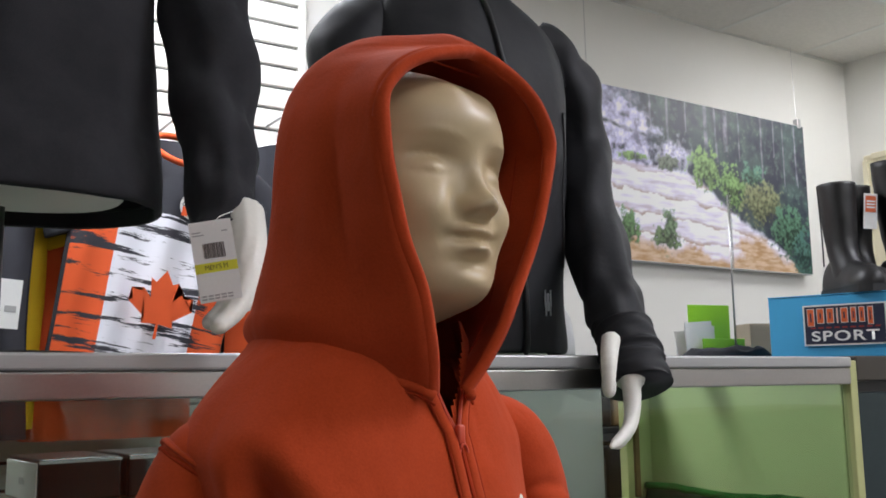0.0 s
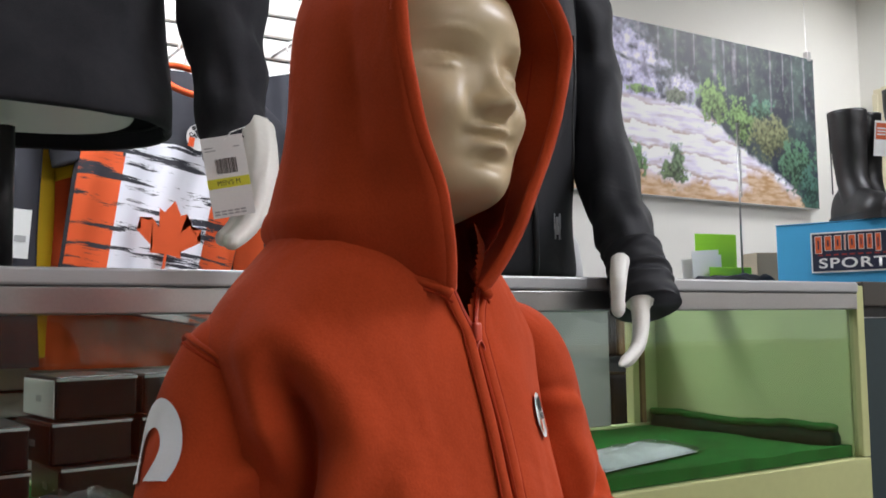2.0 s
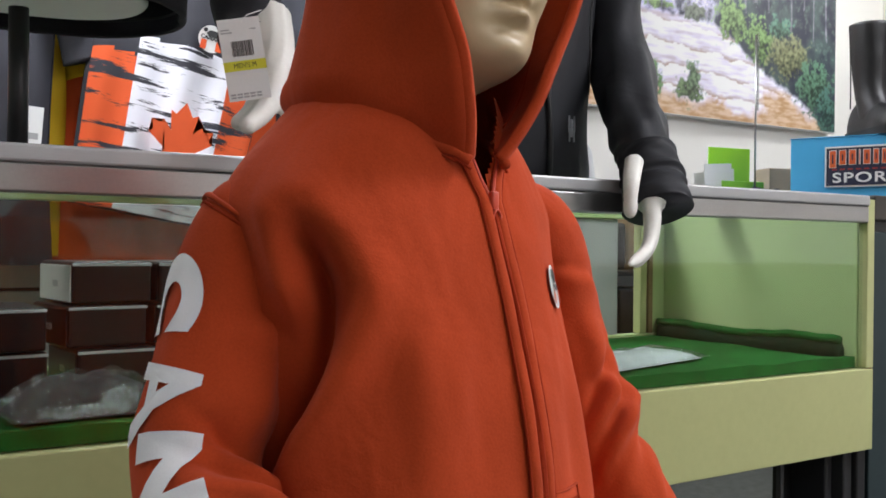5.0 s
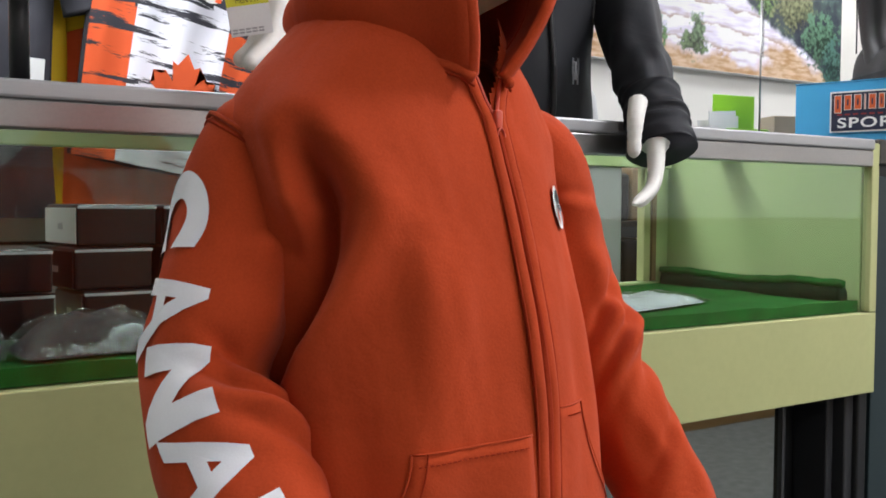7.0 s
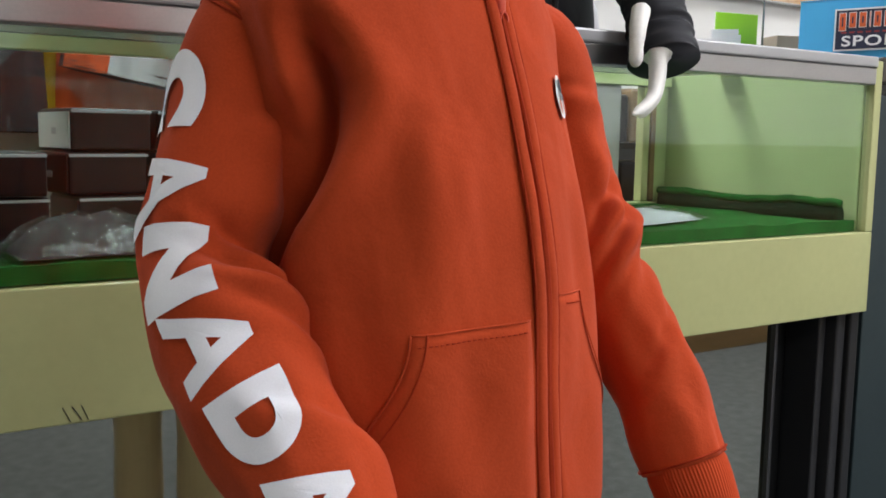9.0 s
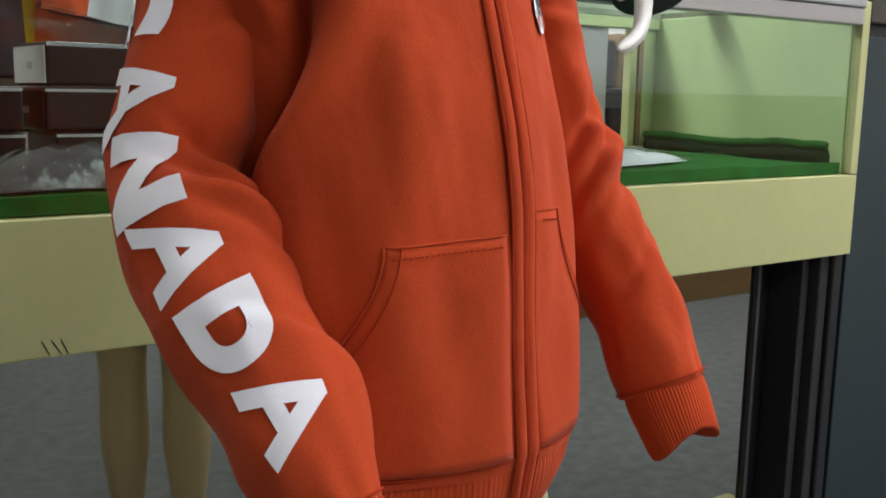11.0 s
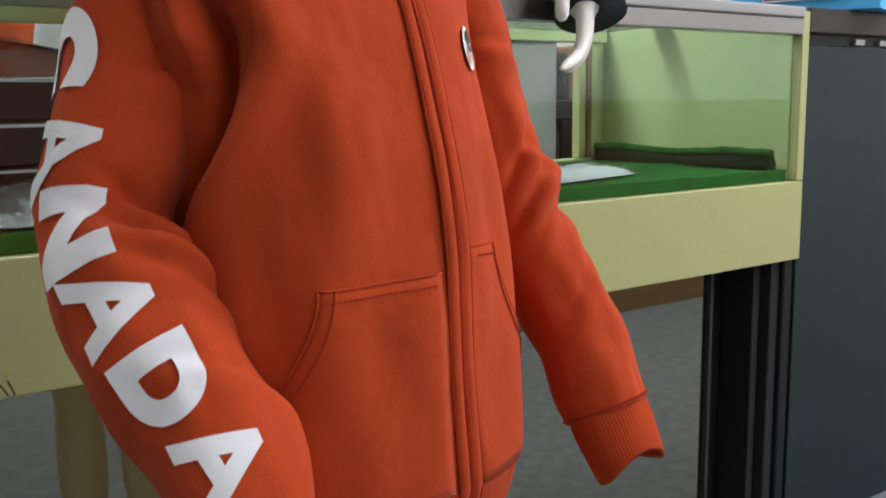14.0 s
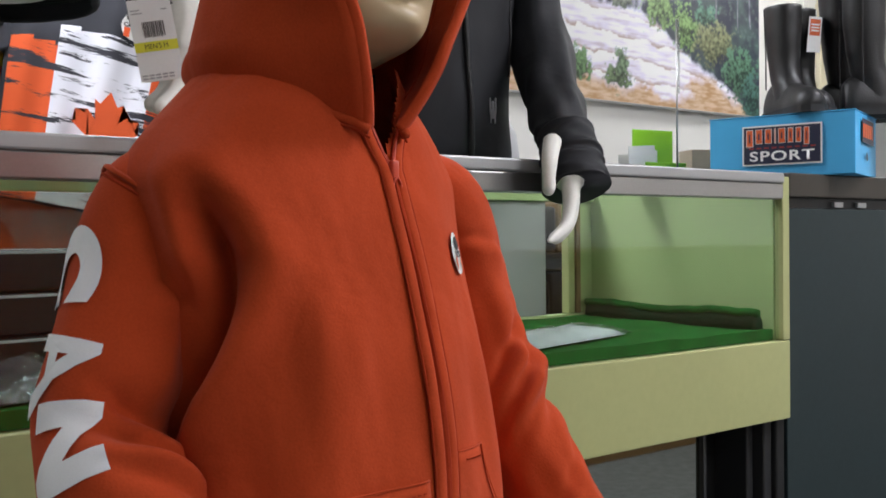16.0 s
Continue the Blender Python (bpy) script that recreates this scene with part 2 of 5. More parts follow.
def lettering(body, size, depth=0.0, bold=0.0, spacing=1.0):
    """A flat mesh of words in Blender's own font, centred on the origin."""
    cu = bpy.data.curves.new("words", "FONT")
    cu.body, cu.size, cu.offset, cu.extrude, cu.space_character = body, size, bold, depth, spacing
    cu.align_x, cu.align_y, cu.resolution_u = "CENTER", "CENTER", 10
    ob = bpy.data.objects.new("words", cu)
    scene.collection.objects.link(ob)
    me = bpy.data.meshes.new_from_object(ob.evaluated_get(bpy.context.evaluated_depsgraph_get()))
    bm = bmesh.new()
    bm.from_mesh(me)
    bpy.data.objects.remove(ob)
    return bm


# ---- the room ----
X0, X1, Y0, Y1, CEIL = -3.0, 4.03, -3.0, 3.1, 2.408
tagged(link("floor", block(X0 - 0.1, X1 + 1.6, Y0 - 0.1, Y1 + 0.1, -0.1, 0.0), FLOOR), "blue-grey low-pile shop carpet", "floor", kind="structure")


def ceiling():
    bm = bmesh.new()
    block(X0 - 0.1, X1 + 0.1, Y0 - 0.1, Y1 + 0.1, CEIL + 0.012, CEIL + 0.1, bm=bm)
    step = 0.553
    xs = [3.141 + step * k for k in range(-11, 2)]
    ys = [Y1 - step * k for k in range(0, 12)]
    for x in xs[:-1]:
        for y in ys[:-1]:
            w = 0.009
            block(x + w, x + step - w, y - step + w, y - w, CEIL + 0.003, CEIL + 0.02, bm=bm)
    return bm


tagged(link("ceiling", ceiling(), TILE), "off-white suspended ceiling of fibre tiles", "ceiling", kind="structure")


def tee_bars():
    bm = bmesh.new()
    step = 0.553
    for k in range(-11, 2):
        x = 3.141 + step * k
        block(x - 0.011, x + 0.011, Y0, Y1, CEIL + 0.001, CEIL + 0.009, bm=bm)
    for k in range(0, 12):
        y = Y1 - step * k
        block(X0, X1, y - 0.011, y + 0.011, CEIL + 0.0005, CEIL + 0.0085, bm=bm)
    return bm


tagged(link("trim_ceiling", tee_bars(), TEE_BAR), "pale grid bars between the ceiling tiles", "ceiling grid", kind="structure")
tagged(link("wall_north", block(X0 - 0.1, X1 + 0.1, Y1, Y1 + 0.1, 0, CEIL + 0.1), WALL), "smooth cream painted wall behind the counter", "wall", kind="structure")
tagged(link("wall_south", block(X0 - 0.1, X1 + 0.1, Y0 - 0.1, Y0, 0, CEIL + 0.1), WALL), "cream painted wall across the shop", "wall", kind="structure")
tagged(link("wall_west", block(X0 - 0.1, X0, Y0, Y1, 0, CEIL + 0.1), WALL), "cream painted side wall", "wall", kind="structure")
D0, D1, DH = 2.10, 2.95, 1.875


def wall_east():
    bm = block(X1, X1 + 0.1, Y0, D0, 0, CEIL + 0.1)
    block(X1, X1 + 0.1, D1, Y1, 0, CEIL + 0.1, bm=bm)
    block(X1, X1 + 0.1, D0, D1, DH, CEIL + 0.1, bm=bm)
    return bm


tagged(link("wall_east", wall_east(), WALL), "cream painted end wall with a doorway", "wall", kind="structure")


def door_frame():
    ob = tagged(new("door_1"), "cream moulded frame round an open doorway", "door frame", kind="structure")
    for name, b in (("jamb", (D1, D1 + 0.075)), ("jamb", (D0 - 0.075, D0))):
        bm = block(X1 - 0.018, X1 - 0.001, b[0], b[1], 0, DH + 0.075, 0.004)
        block(X1 - 0.028, X1 - 0.018, b[0] + 0.05 * (b[0] > D0), b[1] - 0.05 * (b[0] < D0), 0, DH + 0.05, 0.003, bm=bm)
        part(name, bm, TRIM, ob)
    bm = block(X1 - 0.018, X1 - 0.001, D0, D1, DH, DH + 0.075, 0.004)
    block(X1 - 0.028, X1 - 0.018, D0 - 0.03, D1 + 0.03, DH + 0.05, DH + 0.078, 0.003, bm=bm)
    part("lintel", bm, TRIM, ob)


door_frame()
HALL = mat("grey_blue_paint", (0.30, 0.38, 0.48), 0.6, vary=0.05, scale=3, bump=0.03)
tagged(link("wall_hall", block(X1 + 1.4, X1 + 1.5, 1.2, Y1 + 0.1, 0, CEIL), HALL), "grey-blue wall seen through the doorway", "wall", kind="structure")
tagged(link("wall_hall_side", block(X1 + 0.1, X1 + 1.4, Y1, Y1 + 0.1, 0, CEIL), WALL), "cream wall beyond the doorway", "wall", kind="structure")
tagged(link("wall_hall_south", block(X1 + 0.1, X1 + 1.5, 1.1, 1.2, 0, CEIL), WALL), "cream wall beyond the doorway", "wall", kind="structure")
tagged(link("ceiling_hall", block(X1 + 0.1, X1 + 1.5, 1.1, Y1 + 0.1, CEIL, CEIL + 0.1), TILE), "off-white ceiling beyond the doorway", "ceiling", kind="structure")


def troffer():
    ob = thing("ceiling_light", "recessed fluorescent ceiling light with a white diffuser", "ceiling light", "ceiling lights")
    bm = bmesh.new()
    for a in ((-0.55, 0.55, 0.255, 0.275), (-0.55, 0.55, -0.275, -0.255), (-0.55, -0.53, -0.255, 0.255), (0.53, 0.55, -0.255, 0.255)):
        block(*a, -0.012, 0.0, 0.002, bm=bm)
    part("frame", bm, INK_WHITE, ob)
    part("diffuser", block(-0.53, 0.53, -0.255, 0.255, -0.006, -0.002), TROFFER_GLOW, ob)
    return ob


first = troffer()
for i, (x, y, share) in enumerate(TROFFERS):
    m = pose(x, y, CEIL)
    if i == 0:
        first.matrix_basis = m
    else:
        copy_thing(first, m)
    lamp = bpy.data.lights.new("tube_light", "AREA")
    lamp.shape, lamp.size, lamp.size_y, lamp.energy, lamp.color = "RECTANGLE", 1.05, 0.5, LAMP_WATTS * share, ((0.90, 0.96, 1.12) if y > 2 else (0.965, 0.98, 1.13))
    new("tube_light", lamp).matrix_basis = pose(x, y, CEIL - 0.02)


# ---- slat wall ----
def slat_wall():
    ob = tagged(new("wall_slat"), "white slatted display panelling on the wall", "slat wall", kind="structure")
    part("backing", block(X0, 1.18, Y1 - 0.012, Y1 - 0.002, 0.1, CEIL - 0.01), GROOVE, ob)
    pitch, z = 0.0665, 0.16
    proto = None
    while z < CEIL - 0.08:
        if proto is None:
            proto = part("slat", block(X0, 1.18, Y1 - 0.03, Y1 - 0.011, 0.0, pitch - 0.009, 0.003), SLAT, ob)
            proto.location.z = z
        else:
            s = proto.copy()
            scene.collection.objects.link(s)
            s.location.z = z
        z += pitch
    part("end_strip", block(1.18, 1.205, Y1 - 0.032, Y1 - 0.002, 0.1, CEIL - 0.01, 0.003), SLAT, ob)


slat_wall()

# ---- display counter ----
CX0, CX1, CY0, CY1 = -2.2, 1.5, 1.5, 1.98
ZP, ZG, ZD, ZT = 0.5325, 0.671, 0.690, 0.966


def counter():
    ob = thing("display_counter", "glass-topped shop display counter with an olive-cream front panel", "display counter")
    part("front_panel", block(CX0, CX1 + 0.004, CY0 - 0.006, CY0 + 0.012, ZP, ZG, 0.002), PANEL, ob)
    for x, lean in ((0.186, 0.007), (0.195, 0.009), (0.204, 0.006)):
        part("pen_mark", tube([(x, CY0 - 0.0063, ZP + 0.018), (x + lean, CY0 - 0.0063, ZP + 0.003)], 0.0005, 5), INK_BLACK, ob, "dark pen scratch")
    part("bottom_panel", block(CX0, CX1 - 0.02, CY0 + 0.012, CY1, ZP, ZP + 0.018), PANEL, ob)
    part("deck", block(CX0, CX1 - 0.02, CY0 + 0.012, CY1, ZP + 0.02, ZG - 0.002), PANEL, ob)
    part("end_panel", block(CX1 - 0.018, CX1 + 0.002, CY0 + 0.012, CY1, ZP, ZT - 0.012, 0.002), PANEL_END, ob)
    part("corner_post", block(CX1 - 0.016, CX1 + 0.004, CY0 - 0.006, CY0 + 0.011, ZG + 0.001, ZT - 0.006, 0.002), PANEL, ob)
    bm = block(CX0, CX1 - 0.018, CY0 - 0.012, CY0 + 0.02, ZT - 0.018, ZT, 0.003)
    part("rail_skirt", block(CX0, CX1 - 0.018, CY0 - 0.009, CY0 + 0.016, ZT - 0.046, ZT - 0.0185, 0.002), SATIN, ob, "satin metal channel under the top rail")
    part("top_rail", bm, ALU, ob, "brushed aluminium top rail")
    part("rear_rail", block(CX0, CX1 - 0.018, CY1 - 0.03, CY1, ZT - 0.012, ZT, 0.002), mat("grey_rail_paint", (0.26, 0.25, 0.24), 0.4, vary=0.05, bump=0.02), ob)
    part("upper_batten", block(CX0, CX1 - 0.02, CY1 - 0.03, CY1 - 0.004, ZT - 0.034, ZT - 0.0125, 0.002), PANEL_END, ob)
    part("front_glass", block(CX0, CX1 - 0.018, CY0 + 0.002, CY0 + 0.007, ZG + 0.001, ZT - 0.046), GLASS, ob).visible_shadow = False
    part("top_glass", block(CX0, CX1 - 0.018, CY0 + 0.021, CY1 - 0.031, ZT - 0.012, ZT - 0.005), GLASS, ob).visible_shadow = False
    part("sliding_door", block(-2.1, 0.70, CY1 - 0.012, CY1 - 0.006, ZG + 0.025, ZT - 0.035), BACK_GLASS, ob, "tinted glass sliding door").visible_shadow = False
    part("sliding_door", block(0.66, 1.346, CY1 - 0.021, CY1 - 0.015, ZG + 0.025, ZT - 0.035, 0.001), mat("grey_door_board", (0.30, 0.30, 0.29), 0.5, vary=0.05, scale=4, bump=0.03), ob, "plain grey sliding door panel")
    part("rear_stile", block(1.408, 1.426, CY1 - 0.024, CY1 - 0.002, ZG + 0.025, ZT - 0.035, 0.002), PANEL, ob)
    part("rear_stile", block(1.431, 1.444, CY1 - 0.024, CY1 - 0.002, ZG + 0.025, ZT - 0.035, 0.002), BROWN, ob)
    part("rear_infill", block(1.446, CX1 - 0.02, CY1 - 0.02, CY1 - 0.004, ZG + 0.025, ZT - 0.035, 0.001), PANEL_END, ob)
    part("rear_sill", block(CX0, CX1 - 0.02, CY1 - 0.024, CY1, ZG, ZG + 0.024, 0.002), PANEL_END, ob)
    part("mirror", block(0.815, 1.296, CY0 + 0.028, CY0 + 0.034, 0.115, ZP - 0.002), MIRROR, ob, "mirror under the case")
    # made-up split and turn: angles this mirror so the reflected legs shift right
    leaf = part("mirror", block(-0.82, 0.0, 0.0, 0.006, 0.115, ZP - 0.002), MIRROR, ob, "left mirror under the case, turned to shift its reflection")
    leaf.matrix_basis = pose(0.812, CY0 + 0.034, 0, 0, 0, -7.4)
    part("mirror", block(CX0, -0.01, CY0 + 0.13, CY0 + 0.136, 0.115, ZP - 0.002), MIRROR, ob)
    part("base", block(CX0, 1.308, CY0 - 0.004, CY0 + 0.05, 0.0, 0.112, 0.003), PANEL, ob)
    part("mirror_edge", block(1.297, 1.304, CY0 + 0.02, CY0 + 0.05, 0.113, ZP - 0.002), CHARCOAL, ob)
    part("recess_panel", block(1.307, CX1 - 0.02, CY0 + 0.10, CY0 + 0.12, 0.0, ZP - 0.001), BLACK, ob)
    part("recess_side", block(1.3055, 1.34, CY0 + 0.051, CY0 + 0.10, 0.0, ZP - 0.001), BLACK, ob)
    part("leg_channel", block(1.427, 1.445, CY0 + 0.03, CY0 + 0.099, 0.0, ZP - 0.001, 0.003), CHARCOAL, ob)
    part("leg_channel", block(1.451, 1.474, CY0 + 0.012, CY0 + 0.099, 0.0, ZP - 0.001, 0.003), CHARCOAL, ob)
    part("leg_channel", block(1.476, 1.5, CY0 + 0.004, CY0 + 0.03, 0.0, ZP - 0.001, 0.003), BLACK, ob)
    part("rear_panel", block(CX0, CX1 - 0.001, CY1 - 0.02, CY1, 0.0, ZP - 0.001), BLACK, ob)
    return ob


counter()


def turf():
    ob = thing("turf_mat", "green turf carpet lining the floor of the case", "carpet")
    rnd = random.Random(3)
    bm = bmesh.new()
    nx, ny = 150, 20
    x0, x1, y0, y1 = CX0 + 0.01, CX1 - 0.02, CY0 + 0.013, CY1 - 0.026
    g = [[bm.verts.new((x0 + (x1 - x0) * i / nx, y0 + (y1 - y0) * j / ny, ZD + 0.003 * noise.noise((i * 0.3, j * 0.3, 0)) + 0.001 * rnd.random())) for j in range(ny + 1)] for i in range(nx + 1)]
    for i in range(nx):
        for j in range(ny):
            bm.faces.new((g[i][j], g[i + 1][j], g[i + 1][j + 1], g[i][j + 1]))
    low = [bm.verts.new((v.co.x, y0, ZG + 0.001)) for v in (r[0] for r in g)]
    for i in range(nx):
        bm.faces.new((low[i], low[i + 1], g[i + 1][0], g[i][0]))
    part("sheet", bm, GREEN_CARPET, ob)
    # the end of the carpet stands up against the end panel
    def rise(t):
        return 0.026 + 0.003 * math.sin(t * 9) + 0.003 * noise.noise((t * 14, 0, 0))
    rings = []
    for t in np.linspace(0, 1, 50):
        y = y0 + 0.015 + (y1 - y0 - 0.02) * t
        x = CX1 - 0.050 + 0.004 * noise.noise((t * 8, 3, 0))
        h = rise(t)
        rings.append([(x - 0.004, y, ZD - 0.002), (x, y, ZD + h * 0.6), (x + 0.002, y, ZD + h), (x + 0.014, y, ZD + h), (x + 0.022, y, ZD + h * 0.5), (x + 0.022, y, ZD - 0.002)])
    part("upturned_edge", loft(rings, True, True, True), DARK_TURF, ob, "dark backing of the upturned edge", smooth=True)
    pile = [(CX1 - 0.045, y0 + 0.012 + (y1 - y0 - 0.014) * t, ZD + rise(t) + 0.002 + 0.001 * noise.noise((t * 60, 1, 0))) for t in np.linspace(0, 1, 80)]
    part("pile_edge", tube(pile, 0.0075, 8), GREEN_CARPET, ob, smooth=True)


turf()

# ---- dark cabinet beyond the counter ----
def side_cabinet():
    ob = thing("side_cabinet", "dark slate laminate cabinet with a brown-black top", "cabinet")
    part("body", block(1.512, 2.55, CY0 + 0.006, 2.05, 0.0, 0.905, 0.002), DARK_BLUE, ob)
    part("top", block(1.507, 2.58, CY0 - 0.004, 2.08, 0.925, 0.968, 0.003), mat("dark_brown_edge", (0.035, 0.028, 0.02), 0.45, vary=0.1, bump=0.03), ob)
    part("track", block(1.515, 2.55, CY0 + 0.01, 2.04, 0.906, 0.924), BLACK, ob)
    for x in (1.66, 1.74):
        part("glide", block(x, x + 0.03, CY0 + 0.003, CY0 + 0.0095, 0.908, 0.918, 0.001), ALU, ob)


side_cabinet()


def back_unit():
    ob = thing("wooden_cabinet", "low brown wood-look cabinet standing on the carpet", "cabinet")
    part("body", block(1.15, 3.9, -0.45, 0.03, 0.0, 0.78, 0.003), BROWN, ob)
    part("top", block(1.13, 3.92, -0.47, 0.05, 0.782, 0.81, 0.004), BROWN, ob)
    for x, w in ((2.95, 0.1), (2.18, 0.03)):
        part("socket", block(x, x + w, 0.031, 0.043, 0.16, 0.22, 0.003), INK_WHITE, ob)


back_unit()

# ---- child mannequin in the hooded jacket ----
BODY = pose(0.32, 1.085, 0, 0, 0, 14)


def L(u, v, z):
    """From the mannequin's own left, front and height to its object space."""
    return (u, -v, z)


def bell(x, c, w):
    return math.exp(-((x - c) / w) ** 2)


def kid_mannequin():
    bm = bmesh.new()
    n = 168
    # head: height, half width, front, back
    head = smooth_table([(0.964, 0.026, 0.052, 0.0), (0.973, 0.033, 0.084, 0.0), (0.980, 0.039, 0.1035, 0.0), (0.992, 0.049, 0.110, -0.003), (1.01, 0.057, 0.111, -0.008),
                         (1.03, 0.062, 0.112, -0.014), (1.055, 0.065, 0.112, -0.016), (1.08, 0.065, 0.113, -0.014), (1.10, 0.060, 0.108, -0.006), (1.112, 0.050, 0.098, 0.004), (1.122, 0.034, 0.080, 0.018), (1.127, 0.006, 0.058, 0.045)], 150)
    rings = []
    for z, w, f, b in head:
        r = []
        for k in range(n):
            a = 2 * math.pi * k / n
            c, s = math.cos(a), math.sin(a)
            mid = (f * 0.42 + b * 0.58)
            dv = (f - mid) if s > 0 else (mid - b)
            u = w * math.copysign(abs(c) ** 0.85, c)
            v = mid + dv * math.copysign(abs(s) ** (0.9 if s > 0 else 1.0), s)
            if s > 0:
                # nose, lips, chin, brow, sockets and cheeks as one soft relief
                v += 0.0150 * bell(u, 0, 0.0070 + 0.004 * bell(z, 1.032, 0.007)) * (bell(z, 1.0345, 0.0075) + 0.50 * bell(z, 1.046, 0.010) + 0.16 * bell(z, 1.060, 0.010))
                v -= 0.0035 * bell(u, 0, 0.009) * bell(z, 1.0255, 0.0026)
                for q in (-1, 1):
                    v += 0.0050 * bell(u, q * 0.0095, 0.0045) * bell(z, 1.0315, 0.0052)
                    v -= 0.0035 * bell(u, q * 0.0170, 0.0055) * bell(z, 1.034, 0.009)
                v += 0.0080 * bell(u, 0, 0.015) * bell(z, 1.0195, 0.0030) + 0.0095 * bell(u, 0, 0.0125) * bell(z, 1.0088, 0.0040) - 0.0056 * bell(u, 0, 0.0165) * bell(z, 1.0143 + 6 * u * u, 0.0016)
                v += 0.0060 * bell(u, 0, 0.017) * bell(z, 0.988, 0.008) - 0.0030 * bell(u, 0, 0.018) * bell(z, 1.0005, 0.0035)
                for q in (-1, 1):
                    v += -0.0125 * bell(u, q * 0.0285, 0.0140) * bell(z, 1.0595, 0.0085) + 0.0105 * bell(u, q * 0.0295, 0.0100) * bell(z, 1.0575, 0.0060)
                    v -= 0.0022 * bell(u, q * 0.0295, 0.0125) * bell(z, 1.0645 - 9 * (abs(u) - 0.0295) ** 2, 0.0013) + 0.0016 * bell(u, q * 0.0295, 0.0115) * bell(z, 1.0520, 0.0013)
                    v += 0.0014 * bell(u, q * 0.0300, 0.0150) * bell(z, 1.0765 - 8 * (abs(u) - 0.030) ** 2, 0.0022) + 0.0075 * bell(u, q * 0.036, 0.017) * bell(z, 1.030, 0.014)
                    v -= 0.0026 * bell(u, q * 0.0205, 0.005) * bell(z, 1.0150, 0.006)
                v += 0.0060 * bell(u, 0, 0.04) * bell(z, 1.088, 0.016)
                v += 0.0036 * bell(z, 1.108, 0.009) * (0.6 + 0.5 * math.sin(u * 150 + z * 60))
            r.append(L(u, v, z))
        rings.append(r)
    loft(rings, True, True, True, bm)
    # neck, hidden trunk
    trunk = smooth_table([(0.44, 0.105, 0.055, 0.085), (0.50, 0.108, 0.055, 0.082), (0.60, 0.088, 0.05, 0.066), (0.72, 0.066, 0.035, 0.05), (0.84, 0.064, 0.02, 0.042), (0.90, 0.06, 0.012, 0.038), (0.925, 0.045, 0.02, 0.038), (0.94, 0.032, 0.028, 0.033), (0.985, 0.031, 0.034, 0.032)], 30)
    loft([[L(w * math.cos(a), c + d * math.sin(a), z) for a in np.linspace(0, 2 * math.pi, 28, endpoint=False)] for z, w, c, d in trunk], True, True, True, bm)
    # legs
    for q in (-1, 1):
        leg = smooth_table([(0.0, 0.028, 0.065, 0.075, 0.05), (0.012, 0.03, 0.065, 0.06, 0.05), (0.03, 0.028, 0.068, 0.031, 0.032), (0.06, 0.028, 0.066, 0.027, 0.029), (0.11, 0.034, 0.062, 0.029, 0.037), (0.18, 0.042, 0.06, 0.033, 0.043), (0.25, 0.041, 0.058, 0.034, 0.040), (0.32, 0.041, 0.058, 0.038, 0.038), (0.40, 0.049, 0.056, 0.046, 0.047), (0.47, 0.053, 0.056, 0.053, 0.057), (0.52, 0.054, 0.056, 0.055, 0.062)], 40)
        loft([[L(q * 0.054 + w * math.cos(a), 0.052 + (f if math.sin(a) > 0 else b) * math.sin(a), z) for a in np.linspace(0, 2 * math.pi, 24, endpoint=False)] for z, w, _, f, b in leg], True, True, True, bm)
    ob = fuse(link("mannequin", bm, SKIN, True), 0.0018)
    ob.matrix_basis = BODY
    return tagged(ob, "cream-painted child shop mannequin standing on the carpet", "mannequin")


kid_mannequin()

# hoodie body: height, half width, middle, half depth
TORSO = smooth_table([(0.545, 0.104, 0.050, 0.088), (0.56, 0.107, 0.050, 0.092), (0.588, 0.112, 0.052, 0.096), (0.60, 0.114, 0.052, 0.096), (0.64, 0.115, 0.052, 0.092), (0.69, 0.116, 0.050, 0.089), (0.74, 0.116, 0.045, 0.088),
                      (0.79, 0.117, 0.038, 0.086), (0.84, 0.120, 0.027, 0.083), (0.875, 0.125, 0.018, 0.080), (0.895, 0.127, 0.015, 0.076), (0.912, 0.118, 0.013, 0.073), (0.93, 0.102, 0.012, 0.071), (0.948, 0.085, 0.013, 0.064), (0.962, 0.072, 0.015, 0.060), (0.972, 0.064, 0.018, 0.055)], 80)


